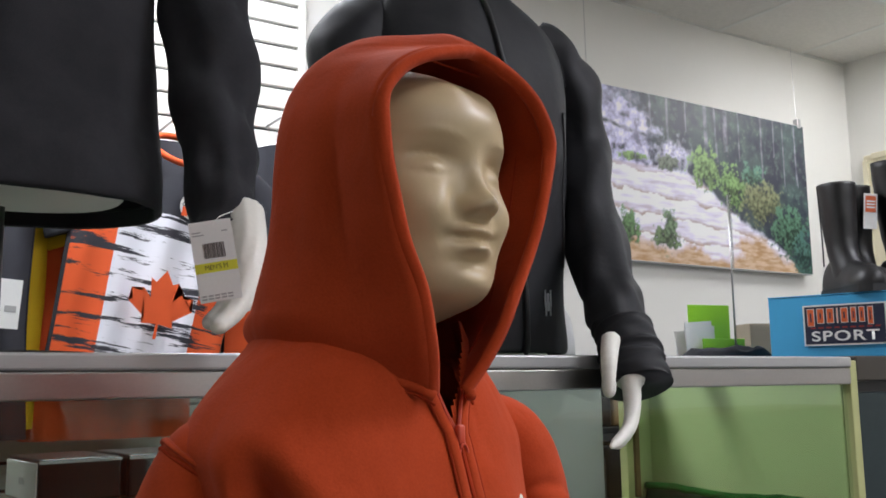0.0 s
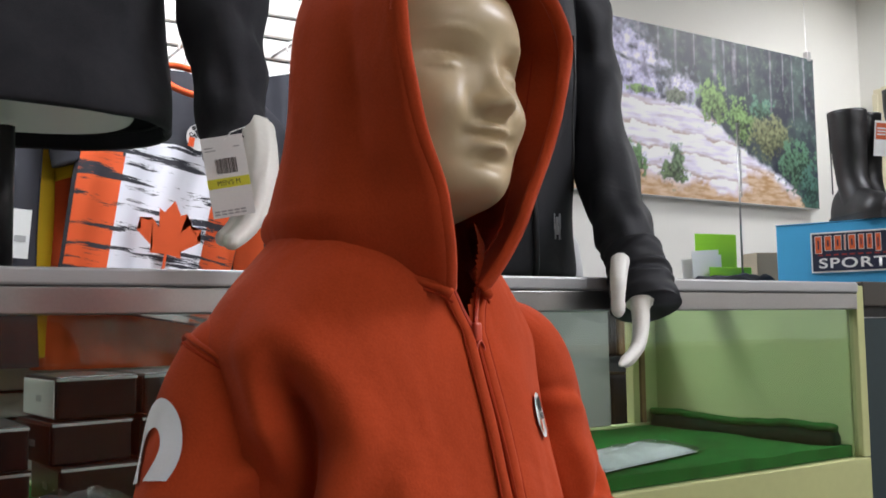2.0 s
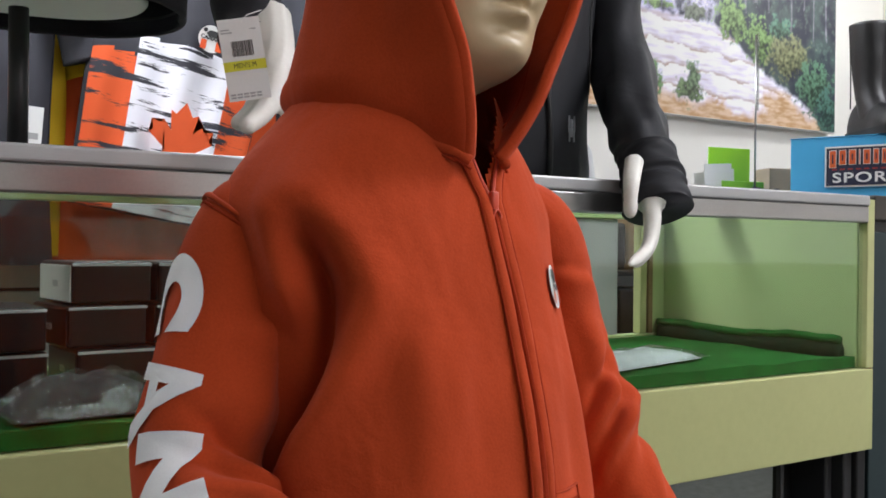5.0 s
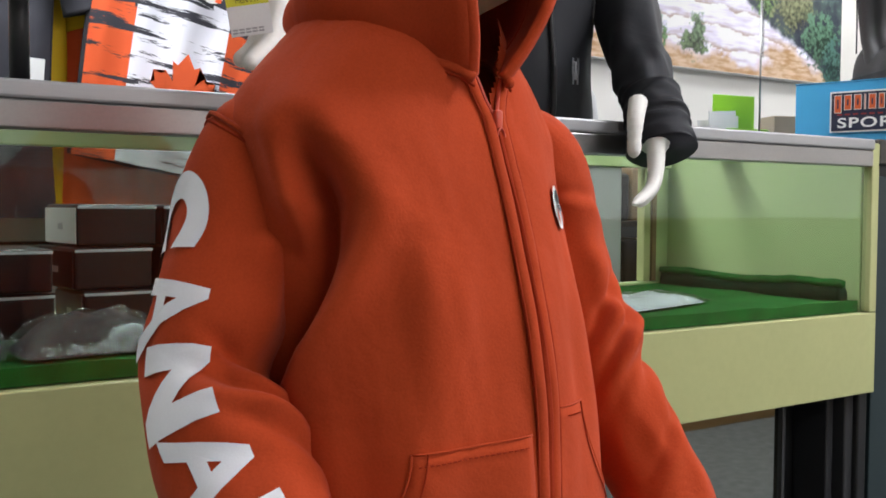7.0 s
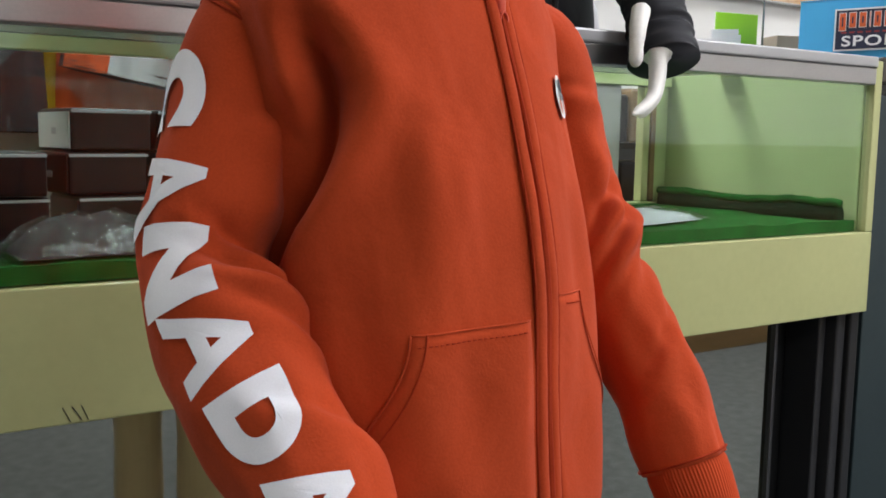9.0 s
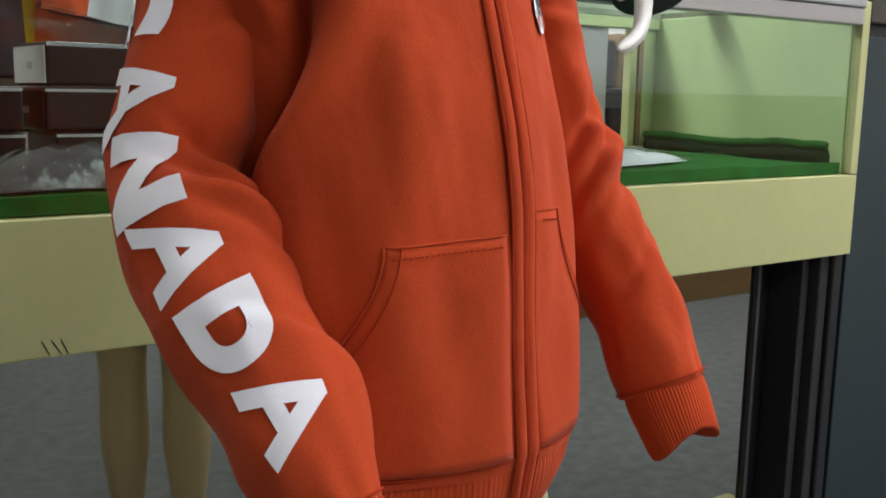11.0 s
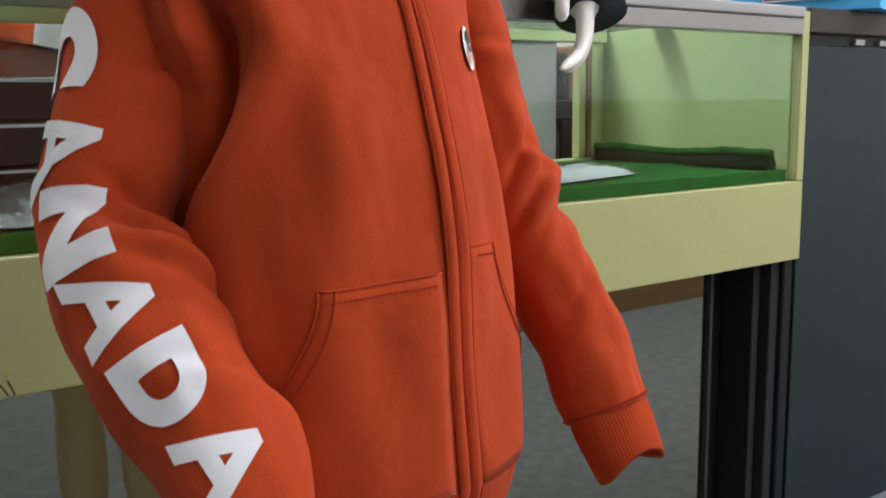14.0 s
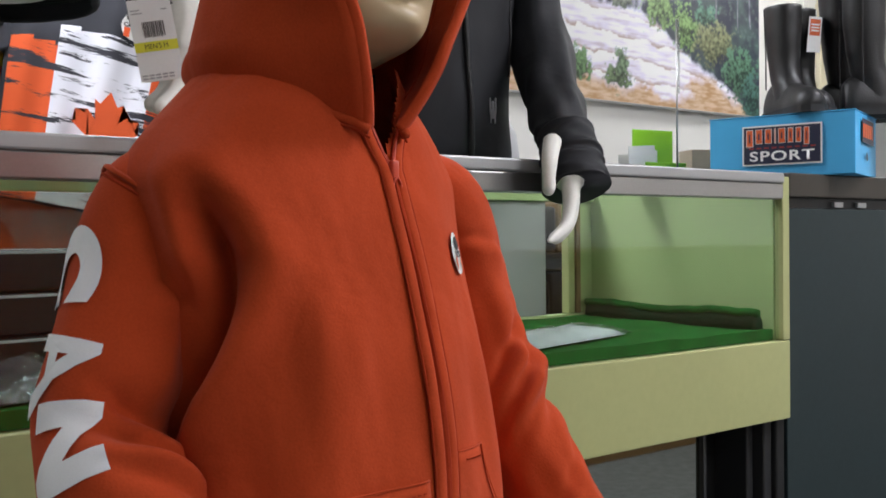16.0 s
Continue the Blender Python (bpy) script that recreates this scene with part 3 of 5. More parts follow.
def torso_point(a, z, out=0.0):
    """On the jacket's body at the angle a (0: wearer's left, 90 degrees: front)."""
    w, m, d = interp(z, TORSO)
    c, s = math.cos(a), math.sin(a)
    w *= 1 - 0.13 * max(0, c) ** 0.5 * bell(z, 0.82, 0.10)
    u, v = w * math.copysign(abs(c) ** 0.92, c), m + d * math.copysign(abs(s) ** 0.92, s)
    fold = 0.0
    q = math.degrees(a)
    # hanging folds under the arm and over the chest
    ridge = 139 + 31 * min(1, max(0, (0.85 - z) / 0.078)) ** 1.45 + 30 * max(0, 0.772 - z) / 0.07
    reach = min(1, max(0, (z - 0.70) / 0.07)) * min(1, max(0, (0.905 - z) / 0.05))
    low = min(1, max(0, (0.85 - z) / 0.03))
    fold += reach * (0.010 * bell(q, ridge - 4, 9) * min(1, max(0, (0.92 - z) / 0.05)) - 0.034 * bell(q, ridge + 12.5, 8))
    fold += reach * (0.004 * bell(q, ridge + 24, 7) * (1 - low) - 0.014 * low * bell(q, ridge + 26, 12))
    fold += 0.012 * bell(q, 152, 15) * bell(z, 0.892, 0.022)
    fold += 0.0026 * bell(z, 0.80, 0.035) * (bell(q, 112 + (0.80 - z) * 190, 6) + 0.8 * bell(q, 124 + (0.80 - z) * 120, 6))
    fold += 0.0022 * bell(z, 0.64, 0.04) * bell(q, 118 + (0.64 - z) * 260, 8)
    fold += 0.009 * bell(q, 194, 15) * bell(z, 0.762, 0.035)
    fold += 0.004 * bell(q, 128 + (0.87 - z) * 60, 9) * bell(z, 0.86, 0.06)
    fold -= 0.006 * bell(q, 22 + (0.86 - z) * 40, 10) * bell(z, 0.80, 0.08)
    fold += 0.0028 * math.sin(q * 0.16 + z * 17) * bell(z, 0.72, 0.14)
    fold += 0.0010 * math.sin(q * 0.21 - z * 31 + 1.3) * bell(z, 0.66, 0.12)
    fold += 0.0025 * noise.noise((c * 3, s * 3, z * 9))
    fold += 0.0016 * noise.noise((q * 0.08 + z * 6, z * 7.5, 2.0)) * bell(z, 0.79, 0.10) + 0.0005 * noise.noise((q * 0.2 - z * 9, z * 14, 5.0))
    n = Vector((c / w, s / d, 0)).normalized()
    k = fold + out
    return L(u + n.x * k, v + n.y * k, z)


def hoodie():
    ob = thing("hooded_jacket", "red fleece zip hoodie with white sleeve lettering, hood up", "jacket", at=BODY)
    n = 240
    zs = np.linspace(0.583, 0.971, 110)
    bm = loft([[torso_point(2 * math.pi * k / n, z) for k in range(n)] for z in zs])
    # the neck stands open above the zip
    kill = [f for f in bm.faces if f.calc_center_median().z > 0.905 and f.calc_center_median().y < 0.0 and abs(f.calc_center_median().x - 0.001) < min(0.040, 0.0008 + 0.62 * (f.calc_center_median().z - 0.905))]
    bmesh.ops.delete(bm, geom=kill, context="FACES")
    part("body", bm, RED, ob, smooth=True)
    tape = [[L(0.060 * math.sin(a), 0.018 - 0.056 * math.cos(a), z) for a in np.linspace(-1.7, 1.7, 40)] for z in (0.962, 0.966, 0.970, 0.974)]
    part("neck_tape", loft(tape, False), BLACK_FLEECE, ob, "black tape inside the neck", smooth=True)
    lining = [[L((0.066 + (0.955 - z) * 0.25) * math.sin(a), 0.016 - (0.060 + (0.955 - z) * 0.1) * math.cos(a), z) for a in np.linspace(-2.0, 2.0, 40)] for z in np.linspace(0.87, 0.978, 8)]
    part("neck_lining", loft(lining, False), RED, ob, smooth=True)
    # ribbed waistband
    rings = []
    for z in np.linspace(0.546, 0.590, 9):
        puff = 0.003 * math.sin((z - 0.546) / 0.044 * math.pi) - 0.003
        rings.append([torso_point(2 * math.pi * k / 720, z, puff + 0.00035 * math.cos(k * math.pi / 2)) for k in range(720)])
    inner = [[torso_point(2 * math.pi * k / 720, z, -0.007) for k in range(720)] for z in (0.546, 0.58)]
    bm = loft(list(reversed(inner)) + rings)
    part("waistband", bm, RED_RIB, ob, "ribbed knit waistband", smooth=True)
    seam = [torso_point(a, 0.5895, 0.0006) for a in np.linspace(0, 2 * math.pi, 90)]
    part("waist_seam", tube(seam, 0.0008, 6, False), RED_SEAM, ob, smooth=True)

    # front zip: two placket folds, the tape and the slider
    mid = math.radians(88.5)

    def zip_line(z):
        return math.radians(float(np.interp(z, (0.55, 0.655, 0.72, 0.80, 0.895), (90.5, 92.3, 90.5, 89.5, 87.6))))

    def spread(z, side):
        return math.copysign(max(0.0, z - 0.902) * 0.43, side)

    for off, w in ((-0.0056, 0.0044), (0.0056, 0.0044)):
        rings = []
        for z in np.linspace(0.547, 0.930, 80):
            p = Vector(torso_point(zip_line(z), z))
            h = 0.0030 + 0.0008 * noise.noise((z * 40, off * 100, 0))
            q = w * (0.72 if z < 0.589 else 1.0)
            rings.append([p + Vector((off + spread(z, off) + q * math.cos(a), -h * math.sin(a) - 0.0005, 0)) for a in np.linspace(0, 2 * math.pi, 14, endpoint=False)])
        part("placket", loft(rings, True, True, True), RED, ob, smooth=True)
        for e in (-1, 1):
            stitch = [Vector(torso_point(zip_line(z), z)) + Vector((off + spread(z, off) + e * w * 1.05, -0.0012, 0)) for z in np.linspace(0.548, 0.928, 60)]
            part("placket_stitch", tube(stitch, 0.0007, 5, False), RED_SEAM, ob)
    tape = [Vector(torso_point(zip_line(z), z)) + Vector((0, -0.0015, 0)) for z in np.linspace(0.548, 0.902, 60)]
    part("zip_tape", tube(tape, 0.0026, 8, False, flat=0.6), RED_SEAM, ob)
    for side in (-1, 1):
        chain = [Vector(torso_point(zip_line(z), z)) + Vector((side * 0.001 + spread(z, side), -0.0022, 0)) for z in np.linspace(0.900, 0.929, 16)]
        part("zip_teeth", tube(chain, 0.0013, 6), RED_ZIP, ob)
    top = Vector(torso_point(zip_line(0.9005), 0.9005))
    puller = thing_part("zip_slider", ob)
    bm = block(top.x - 0.0030, top.x + 0.0030, top.y - 0.0055, top.y - 0.001, top.z - 0.006, top.z + 0.006, 0.0014)
    body = part("slider_body", bm, RED_ZIP, puller, smooth=True)
    bm = tube([(top.x + 0.0035 * math.sin(a), top.y - 0.0062, top.z - 0.011 + 0.0058 * math.cos(a)) for a in np.linspace(0, 2 * math.pi, 20)], 0.0008, 6, False)
    part("pull_ring", bm, RED_ZIP, puller, smooth=True)

    # kangaroo pockets
    for q, high, near, run, start in ((1, 0.717, 45.0, 15.0, 6.0), (-1, 0.729, 23.0, 12.0, 3.5)):
        rings = []
        for s in np.linspace(0, 1, 22):
            z = 0.591 + s * (high - 0.591)
            reach = min(68.0, near + run * ((high - z) / 0.054) ** 1.8)
            rings.append([torso_point(zip_line(z) + q * math.radians(start + (reach - start) * k), z + 0.0025 * (1 - k) * s, 0.0018 - 0.0006 * (k in (0.0, 1.0))) for k in np.linspace(0, 1, 18)])
        pk = part("pocket", loft(rings, False), RED, ob, smooth=True)
        sol = pk.modifiers.new("thick", "SOLIDIFY")
        sol.thickness, sol.offset = 0.002, -1
        part("pocket_hem", tube([Vector(r[-1]) for r in rings[3:]], 0.0008, 6), RED, ob, smooth=True)
        part("pocket_hem", tube([Vector(p) for p in rings[-1]], 0.0007, 6), RED, ob, smooth=True)
        edge = [Vector(torso_point(zip_line(0.71) + q * math.radians(8 + (near - 10) * k), high - 0.006 + 0.0025 * (1 - k), 0.0026)) for k in np.linspace(0, 1, 40)]
        for a, b in zip(edge[::2], edge[1::2]):
            part("pocket_stitch", tube([a, b], 0.00045, 5), RED_SEAM, ob)
        edge = [Vector(r[-3]) + Vector((0, -0.0008, 0)) for r in rings[9:]]
        part("pocket_stitch", tube(edge, 0.0005, 5), RED_SEAM, ob)

    # chest badge
    rings = []
    for rr in np.linspace(0.001, 1, 6):
        rings.append([torso_point(math.radians(61 + 6.2 * rr * math.cos(a)), 0.848 + 0.0138 * rr * math.sin(a), 0.0022) for a in np.linspace(0, 2 * math.pi, 32, endpoint=False)])
    badge = part("chest_badge", loft(rings, True, True), INK_WHITE, ob, "round soccer ball crest badge")
    for a0, z0, ra, rz, m_ in ((61, 0.8545, 3.2, 0.0052, INK_BLACK), (57.6, 0.842, 1.4, 0.0052, ORANGE), (64.4, 0.842, 1.4, 0.0052, ORANGE)):
        bm = bmesh.new()
        bm.faces.new([bm.verts.new(torso_point(math.radians(a0 + ra * math.cos(a)), z0 + rz * math.sin(a), 0.0030)) for a in np.linspace(0, 2 * math.pi, 6, endpoint=False)])
        part("badge_patch", bm, m_, badge)
    word = bmesh.new()
    for k in range(5):
        block_on(word, 57.0 + 1.6 * k, 1.1, 0.8475, 0.004)
    part("badge_word", word, INK_BLACK, badge)
    return ob


def block_on(bm, a0, da, z, h):
    bm.faces.new([bm.verts.new(torso_point(math.radians(a), q, 0.0030)) for a, q in ((a0, z - h / 2), (a0 + da, z - h / 2), (a0 + da, z + h / 2), (a0, z + h / 2))])


def thing_part(name, parent):
    e = bpy.data.meshes.new(name)
    ob = new(name, e)
    ob.parent = parent
    return ob


# sleeves: own left, front, height, radius
ARM_R = [(-0.085, 0.004, 0.903, 0.018), (-0.102, -0.003, 0.888, 0.0285), (-0.1135, -0.007, 0.856, 0.0330), (-0.1200, -0.006, 0.8225, 0.0350), (-0.1290, -0.002, 0.789, 0.0370), (-0.1410, 0.007, 0.754, 0.0380),
         (-0.1465, 0.023, 0.727, 0.0395), (-0.146, 0.046, 0.698, 0.0410), (-0.144, 0.0666, 0.6725, 0.0398), (-0.140, 0.087, 0.647, 0.0385), (-0.136, 0.107, 0.6215, 0.0350), (-0.1335, 0.122, 0.601, 0.0290), (-0.1315, 0.1315, 0.588, 0.0235)]
ARM_L = [(0.0968, 0.012, 0.905, 0.022), (0.127, 0.018, 0.888, 0.0345), (0.145, 0.024, 0.855, 0.036), (0.152, 0.034, 0.81, 0.035), (0.154, 0.052, 0.765, 0.0335), (0.156, 0.0737, 0.7215, 0.0325), (0.1595, 0.0963, 0.683, 0.0325), (0.159, 0.1163, 0.644, 0.033), (0.1598, 0.1335, 0.613, 0.0325), (0.160, 0.143, 0.594, 0.031)]


class Sleeve:
    def __init__(self, rows, side, cuff):
        self.side = side
        self.c = spline(rows, 80)
        self.s = np.concatenate([[0], np.cumsum(np.linalg.norm(np.diff(self.c[:, :3], axis=0), axis=1))])
        self.length = self.s[-1]

    def section(self, s):
        p = np.array([np.interp(s, self.s, self.c[:, k]) for k in range(4)])
        h = 0.02
        q0 = np.array([np.interp(max(0, s - h), self.s, self.c[:, k]) for k in range(3)])
        q1 = np.array([np.interp(min(self.length, s + h), self.s, self.c[:, k]) for k in range(3)])
        t = Vector(q1 - q0).normalized()
        e1 = Vector((self.side, 0, 0))
        e1 = (e1 - t * e1.dot(t)).normalized()
        e2 = Vector((0, 1, 0))
        e2 = (e2 - t * e2.dot(t))
        e2 = (e2 - e1 * e2.dot(e1)).normalized()
        return Vector(p[:3]), p[3], e1, e2

    def at(self, s, a, out=0.0):
        """On the cloth at s metres down the arm; a: 0 outer side, 90 degrees front."""
        p, r, e1, e2 = self.section(s)
        x = s / self.length
        q = math.degrees(a) % 360
        f = 0.0
        # creases at the bend and along the arm
        bend = bell(x, 0.52, 0.16)
        f += bend * ((0.0040 if self.side < 0 else 0.0022) * math.sin(s * 95 + 1.6 * math.cos(a - 1.2)) * (0.35 + bell(q, 80, 60)))
        f += 0.0035 * math.sin(s * 60 + 2 * math.sin(a)) * bell(x, 0.85, 0.15) + 0.003 * noise.noise((math.cos(a) * 2, math.sin(a) * 2, s * 22))
        f += 0.004 * bell(q, 105, 25) * bell(x, 0.3, 0.2) - 0.005 * bell(q, 75, 16) * bell(x, 0.42, 0.14)
        for at, deep in ((0.47, 0.0060), (0.54, 0.0075), (0.60, 0.0040), (0.76, 0.0028), (0.20, 0.0030)):
            line = at * self.length + (q - 110) * (0.00045 if at > 0.3 else -0.0003)
            f += deep * (0.8 * bell(s, line + 0.013, 0.010) - bell(s, line, 0.006)) * bell(q, 105, 48)
        f -= 0.006 * bell(q, 125, 40) * bell(x, 0.47, 0.07)
        if self.side > 0:
            f += (0.0065 * bell(x, 0.50, 0.05) - 0.0085 * bell(s, 0.565 * self.length + (q - 40) * 0.0004, 0.012) + 0.003 * bell(x, 0.64, 0.04)) * bell(q, 50, 65)
        f *= min(1.0, x * 6)
        k = r + f + out
        pos = p + e1 * (k * math.cos(a)) + e2 * (k * math.sin(a))
        return L(*pos)


SLEEVES = {-1: Sleeve(ARM_R, -1, 0), 1: Sleeve(ARM_L, 1, 0)}


def sleeve_parts(ob):
    for side, sl in SLEEVES.items():
        n = 72
        rings = [[sl.at(s, 2 * math.pi * k / n) for k in range(n)] for s in np.linspace(0, sl.length, 130)]
        part("sleeve", loft(rings, True, True, True), RED, ob, smooth=True)
        # cuff: ribbed, soft and empty
        p, r, e1, e2 = sl.section(sl.length)
        t = Vector((p - sl.section(sl.length - 0.03)[0])).normalized()
        rings = []
        m = 288
        prof = [(-0.004, 0.98), (0.004, 1.03), (0.014, 1.02), (0.026, 0.97), (0.038, 0.92), (0.0405, 0.89), (0.037, 0.82), (0.01, 0.80)]
        for d, w in prof:
            r2 = []
            for k in range(m):
                a = 2 * math.pi * k / m
                rr = r * w + 0.00045 * math.cos(k * math.pi / 2)
                dip = 0.006 * math.sin(a * 2 + 0.8) * max(0, d) / 0.04
                q = p + t * (d + dip) + e1 * (rr * math.cos(a)) + e2 * (rr * 0.86 * math.sin(a))
                r2.append(L(*q))
            rings.append(r2)
        part("cuff", loft(rings), RED_RIB, ob, "ribbed knit cuff", smooth=True)
        seam = [sl.at(sl.length - 0.003, a, 0.001) for a in np.linspace(0, 2 * math.pi, 40)]
        part("cuff_seam", tube(seam, 0.0008, 6, False), RED_SEAM, ob, smooth=True)
        # armhole seam
        hole = ((-60, -23, 26, 58, 88, 106, 117, 128), (0.028, 0.027, 0.0295, 0.0315, 0.038, 0.054, 0.077, 0.10))
        span = (-60, 128)
        seam = [sl.at(float(np.interp(q, *hole)), math.radians(q), 0.0006) for q in np.linspace(*span, 70)]
        if side > 0:
            continue
        part("armhole_seam", tube(seam, 0.0024, 8, True, flat=0.7), RED, ob, smooth=True)
        seam = [sl.at(float(np.interp(q, *hole)) + 0.0032, math.radians(q - 1), 0.0002) for q in np.linspace(*span, 70)]
        part("armhole_stitch", tube(seam, 0.0010, 6, True), RED_SEAM, ob, smooth=True)


# hood: height, rim half width, rim front, side half width, side middle, back
HOOD = smooth_table([(0.926, 0.0150, 0.089, 0.066, 0.020, -0.058), (0.945, 0.0245, 0.098, 0.073, 0.022, -0.062), (0.965, 0.034, 0.104, 0.076, 0.024, -0.057), (0.985, 0.0425, 0.107, 0.073, 0.026, -0.048), (1.01, 0.0565, 0.108, 0.070, 0.029, -0.036),
                     (1.035, 0.0665, 0.110, 0.0710, 0.032, -0.025), (1.06, 0.0735, 0.111, 0.0735, 0.034, -0.016), (1.085, 0.0755, 0.113, 0.0735, 0.036, -0.009), (1.103, 0.064, 0.115, 0.069, 0.037, -0.006), (1.115, 0.046, 0.117, 0.064, 0.040, -0.001),
                     (1.123, 0.023, 0.1175, 0.0585, 0.042, 0.004), (1.129, 0.004, 0.1145, 0.0525, 0.044, 0.008), (1.1345, 0.001, 0.108, 0.0455, 0.046, 0.014), (1.140, 0.001, 0.098, 0.036, 0.048, 0.022), (1.1435, 0.001, 0.088, 0.026, 0.050, 0.030), (1.1455, 0.001, 0.076, 0.013, 0.052, 0.041)], 90)


def hood_ring(row, n=70):
    z, w, f, W, m, b = row
    pts = []
    for k in range(n + 1):
        s = -1 + 2 * k / n
        q, g = abs(s), 1 if s >= 0 else -1
        if q < 0.52:
            a = q / 0.52 * math.pi / 2
            u, v = W * math.sin(a), m + (b - m) * math.cos(a)
        else:
            h = (q - 0.52) / 0.48
            u = (2 * h ** 3 - 3 * h * h + 1) * W + (3 * h * h - 2 * h ** 3) * w + (h ** 3 - h * h) * (w - W) * 1.4
            v = m + (f - m) * (h * 0.75 + 0.25 * h * h)
        crease = 0.0008 * math.sin(q * 17 + z * 22 + g) * bell(q, 0.66, 0.18) * bell(z, 1.02, 0.055) + 0.003 * noise.noise((u * 22, v * 22, z * 14 + g * 3))
        crease -= 0.0035 * bell(q, 0.80, 0.05) * bell(z, 1.05, 0.06)
        r = Vector((u, v - m, 0))
        k2 = 1 + crease / max(r.length, 0.02) * min(1, (1 - q) * 9)
        drop = 0.0
        if z < 0.975:
            drop = (0.975 - z) / 0.045 * (0.036 * (1 - q) ** 0.6)
        pts.append(L(g * u * k2, m + (v - m) * k2, z + drop))
    return pts


def hood_part(ob):
    rings = [hood_ring(r) for r in HOOD]
    hood = part("hood", loft(rings, False), RED, ob, "raised double-layer hood", smooth=True)
    sol = hood.modifiers.new("thick", "SOLIDIFY")
    sol.thickness, sol.offset = 0.0045, 1
    last = max(i for i, r in enumerate(HOOD) if r[1] > 0.004)
    rim = [Vector(r[0]) for r in rings[:last + 1]] + [Vector(r[-1]) for r in rings[:last + 1]][::-1]
    part("hood_hem", tube(rim, 0.0052, 8, True, flat=0.75), RED, ob, smooth=True)
    lines = [Vector(r[5]) for r in rings[:last - 3]] + [Vector(r[-6]) for r in rings[:last - 3]][::-1]
    part("hem_stitch", tube([p + Vector((0.0006 if p.x > 0 else -0.0006, -0.0006, 0.0015)) for p in lines], 0.0008, 5), RED_SEAM, ob)
    seam = [Vector((p[0] * 1.065, (p[1] + 0.02) * 1.055 - 0.02, p[2] - 0.003)) for p in rings[0]]
    part("neck_seam", tube(seam, 0.0036, 8), RED, ob, smooth=True)
    seam = [Vector((p[0] * 1.085, (p[1] + 0.02) * 1.07 - 0.02, p[2] - 0.0075)) for p in rings[0]]
    part("neck_stitch", tube(seam, 0.0010, 6), RED_SEAM, ob, smooth=True)


jacket = hoodie()
sleeve_parts(jacket)
hood_part(jacket)


def sleeve_words(ob):
    sl = SLEEVES[-1]
    # foot and head of each letter: metres down the arm, degrees round it; width along the arm
    rows = [(0.0795, -42, 0.0765, 36, 0.0455), (0.1400, -18, 0.1290, 50, 0.0460), (0.181, -1, 0.1835, 61, 0.0460), (0.2265, 11, 0.2300, 72, 0.0440), (0.274, 17, 0.2720, 78, 0.0390), (0.3205, 27, 0.3180, 85, 0.0440)]
    for i, ch in enumerate("CANADA"):
        bm = lettering(ch, 0.0585, 0.0, 0.0022 if ch == "A" else 0.0042)
        s0, a0, s1, a1, wide = rows[i]
        xs = [v.co.x for v in bm.verts]
        ys = [v.co.y for v in bm.verts]
        cx = (min(xs) + max(xs)) / 2
        bmesh.ops.triangulate(bm, faces=bm.faces)
        for _ in range(2):
            long = [e for e in bm.edges if e.calc_length() > 0.006]
            bmesh.ops.subdivide_edges(bm, edges=long, cuts=1)
            bmesh.ops.triangulate(bm, faces=bm.faces)
        bmesh.ops.remove_doubles(bm, verts=bm.verts, dist=0.0002)
        bmesh.ops.dissolve_degenerate(bm, dist=0.0002, edges=bm.edges)
        for v in bm.verts:
            h = (v.co.y - min(ys)) / (max(ys) - min(ys))
            s = s0 + (s1 - s0) * h + wide * (v.co.x - cx) / (max(xs) - min(xs))
            v.co = sl.at(s, math.radians(a0 + (a1 - a0) * h), 0.0016)
        part("letter", bm, PRINT_WHITE, ob, "white printed sleeve letter" if i == 0 else "", smooth=True)


sleeve_words(jacket)

# ---- adult torso forms on the counter ----
def jacket_torso(rows, n=72, fold=0.006, seed=0.0):
    rings = []
    for z, cx, cy, w, d in smooth_table(rows, 60):
        r = []
        for k in range(n):
            a = 2 * math.pi * k / n
            c, s = math.cos(a), math.sin(a)
            f = fold * noise.noise((c * 2.2 + seed, s * 2.2, z * 7)) + fold * 0.5 * noise.noise((c * 5, s * 5 + seed, z * 13))
            r.append((cx + (w + f) * math.copysign(abs(c) ** 0.85, c), cy + (d + f) * math.copysign(abs(s) ** 0.9, s), z))
        rings.append(r)
    return rings


def arm_rings(rows, n=36, fold=0.005, seed=0.0):
    c = spline(rows, 60)
    rings = []
    for i, p in enumerate(c):
        t = Vector(c[min(i + 1, 59)][:3] - c[max(i - 1, 0)][:3]).normalized()
        e1 = (Vector((1, 0, 0)) - t * t.x).normalized()
        e2 = t.cross(e1).normalized()
        r = []
        for k in range(n):
            a = 2 * math.pi * k / n
            f = fold * noise.noise((math.cos(a) * 1.6 + seed, math.sin(a) * 1.6, i * 0.16)) + fold * 0.6 * math.sin(i * 0.55 + 2 * math.cos(a + seed)) * bell(i / 60, 0.45, 0.2)
            r.append(Vector(p[:3]) + e1 * ((p[3] + f) * math.cos(a)) + e2 * ((p[3] + f) * math.sin(a)))
        rings.append(r)
    return rings


def finger_set(bm, fingers):
    for pts, r0, r1 in fingers:
        c = spline(pts, 10)
        rr = np.linspace(r0, r1, 10)
        tube([tuple(p) for p in c], list(rr[:-1]) + [r1 * 0.45], 10, True, bm)


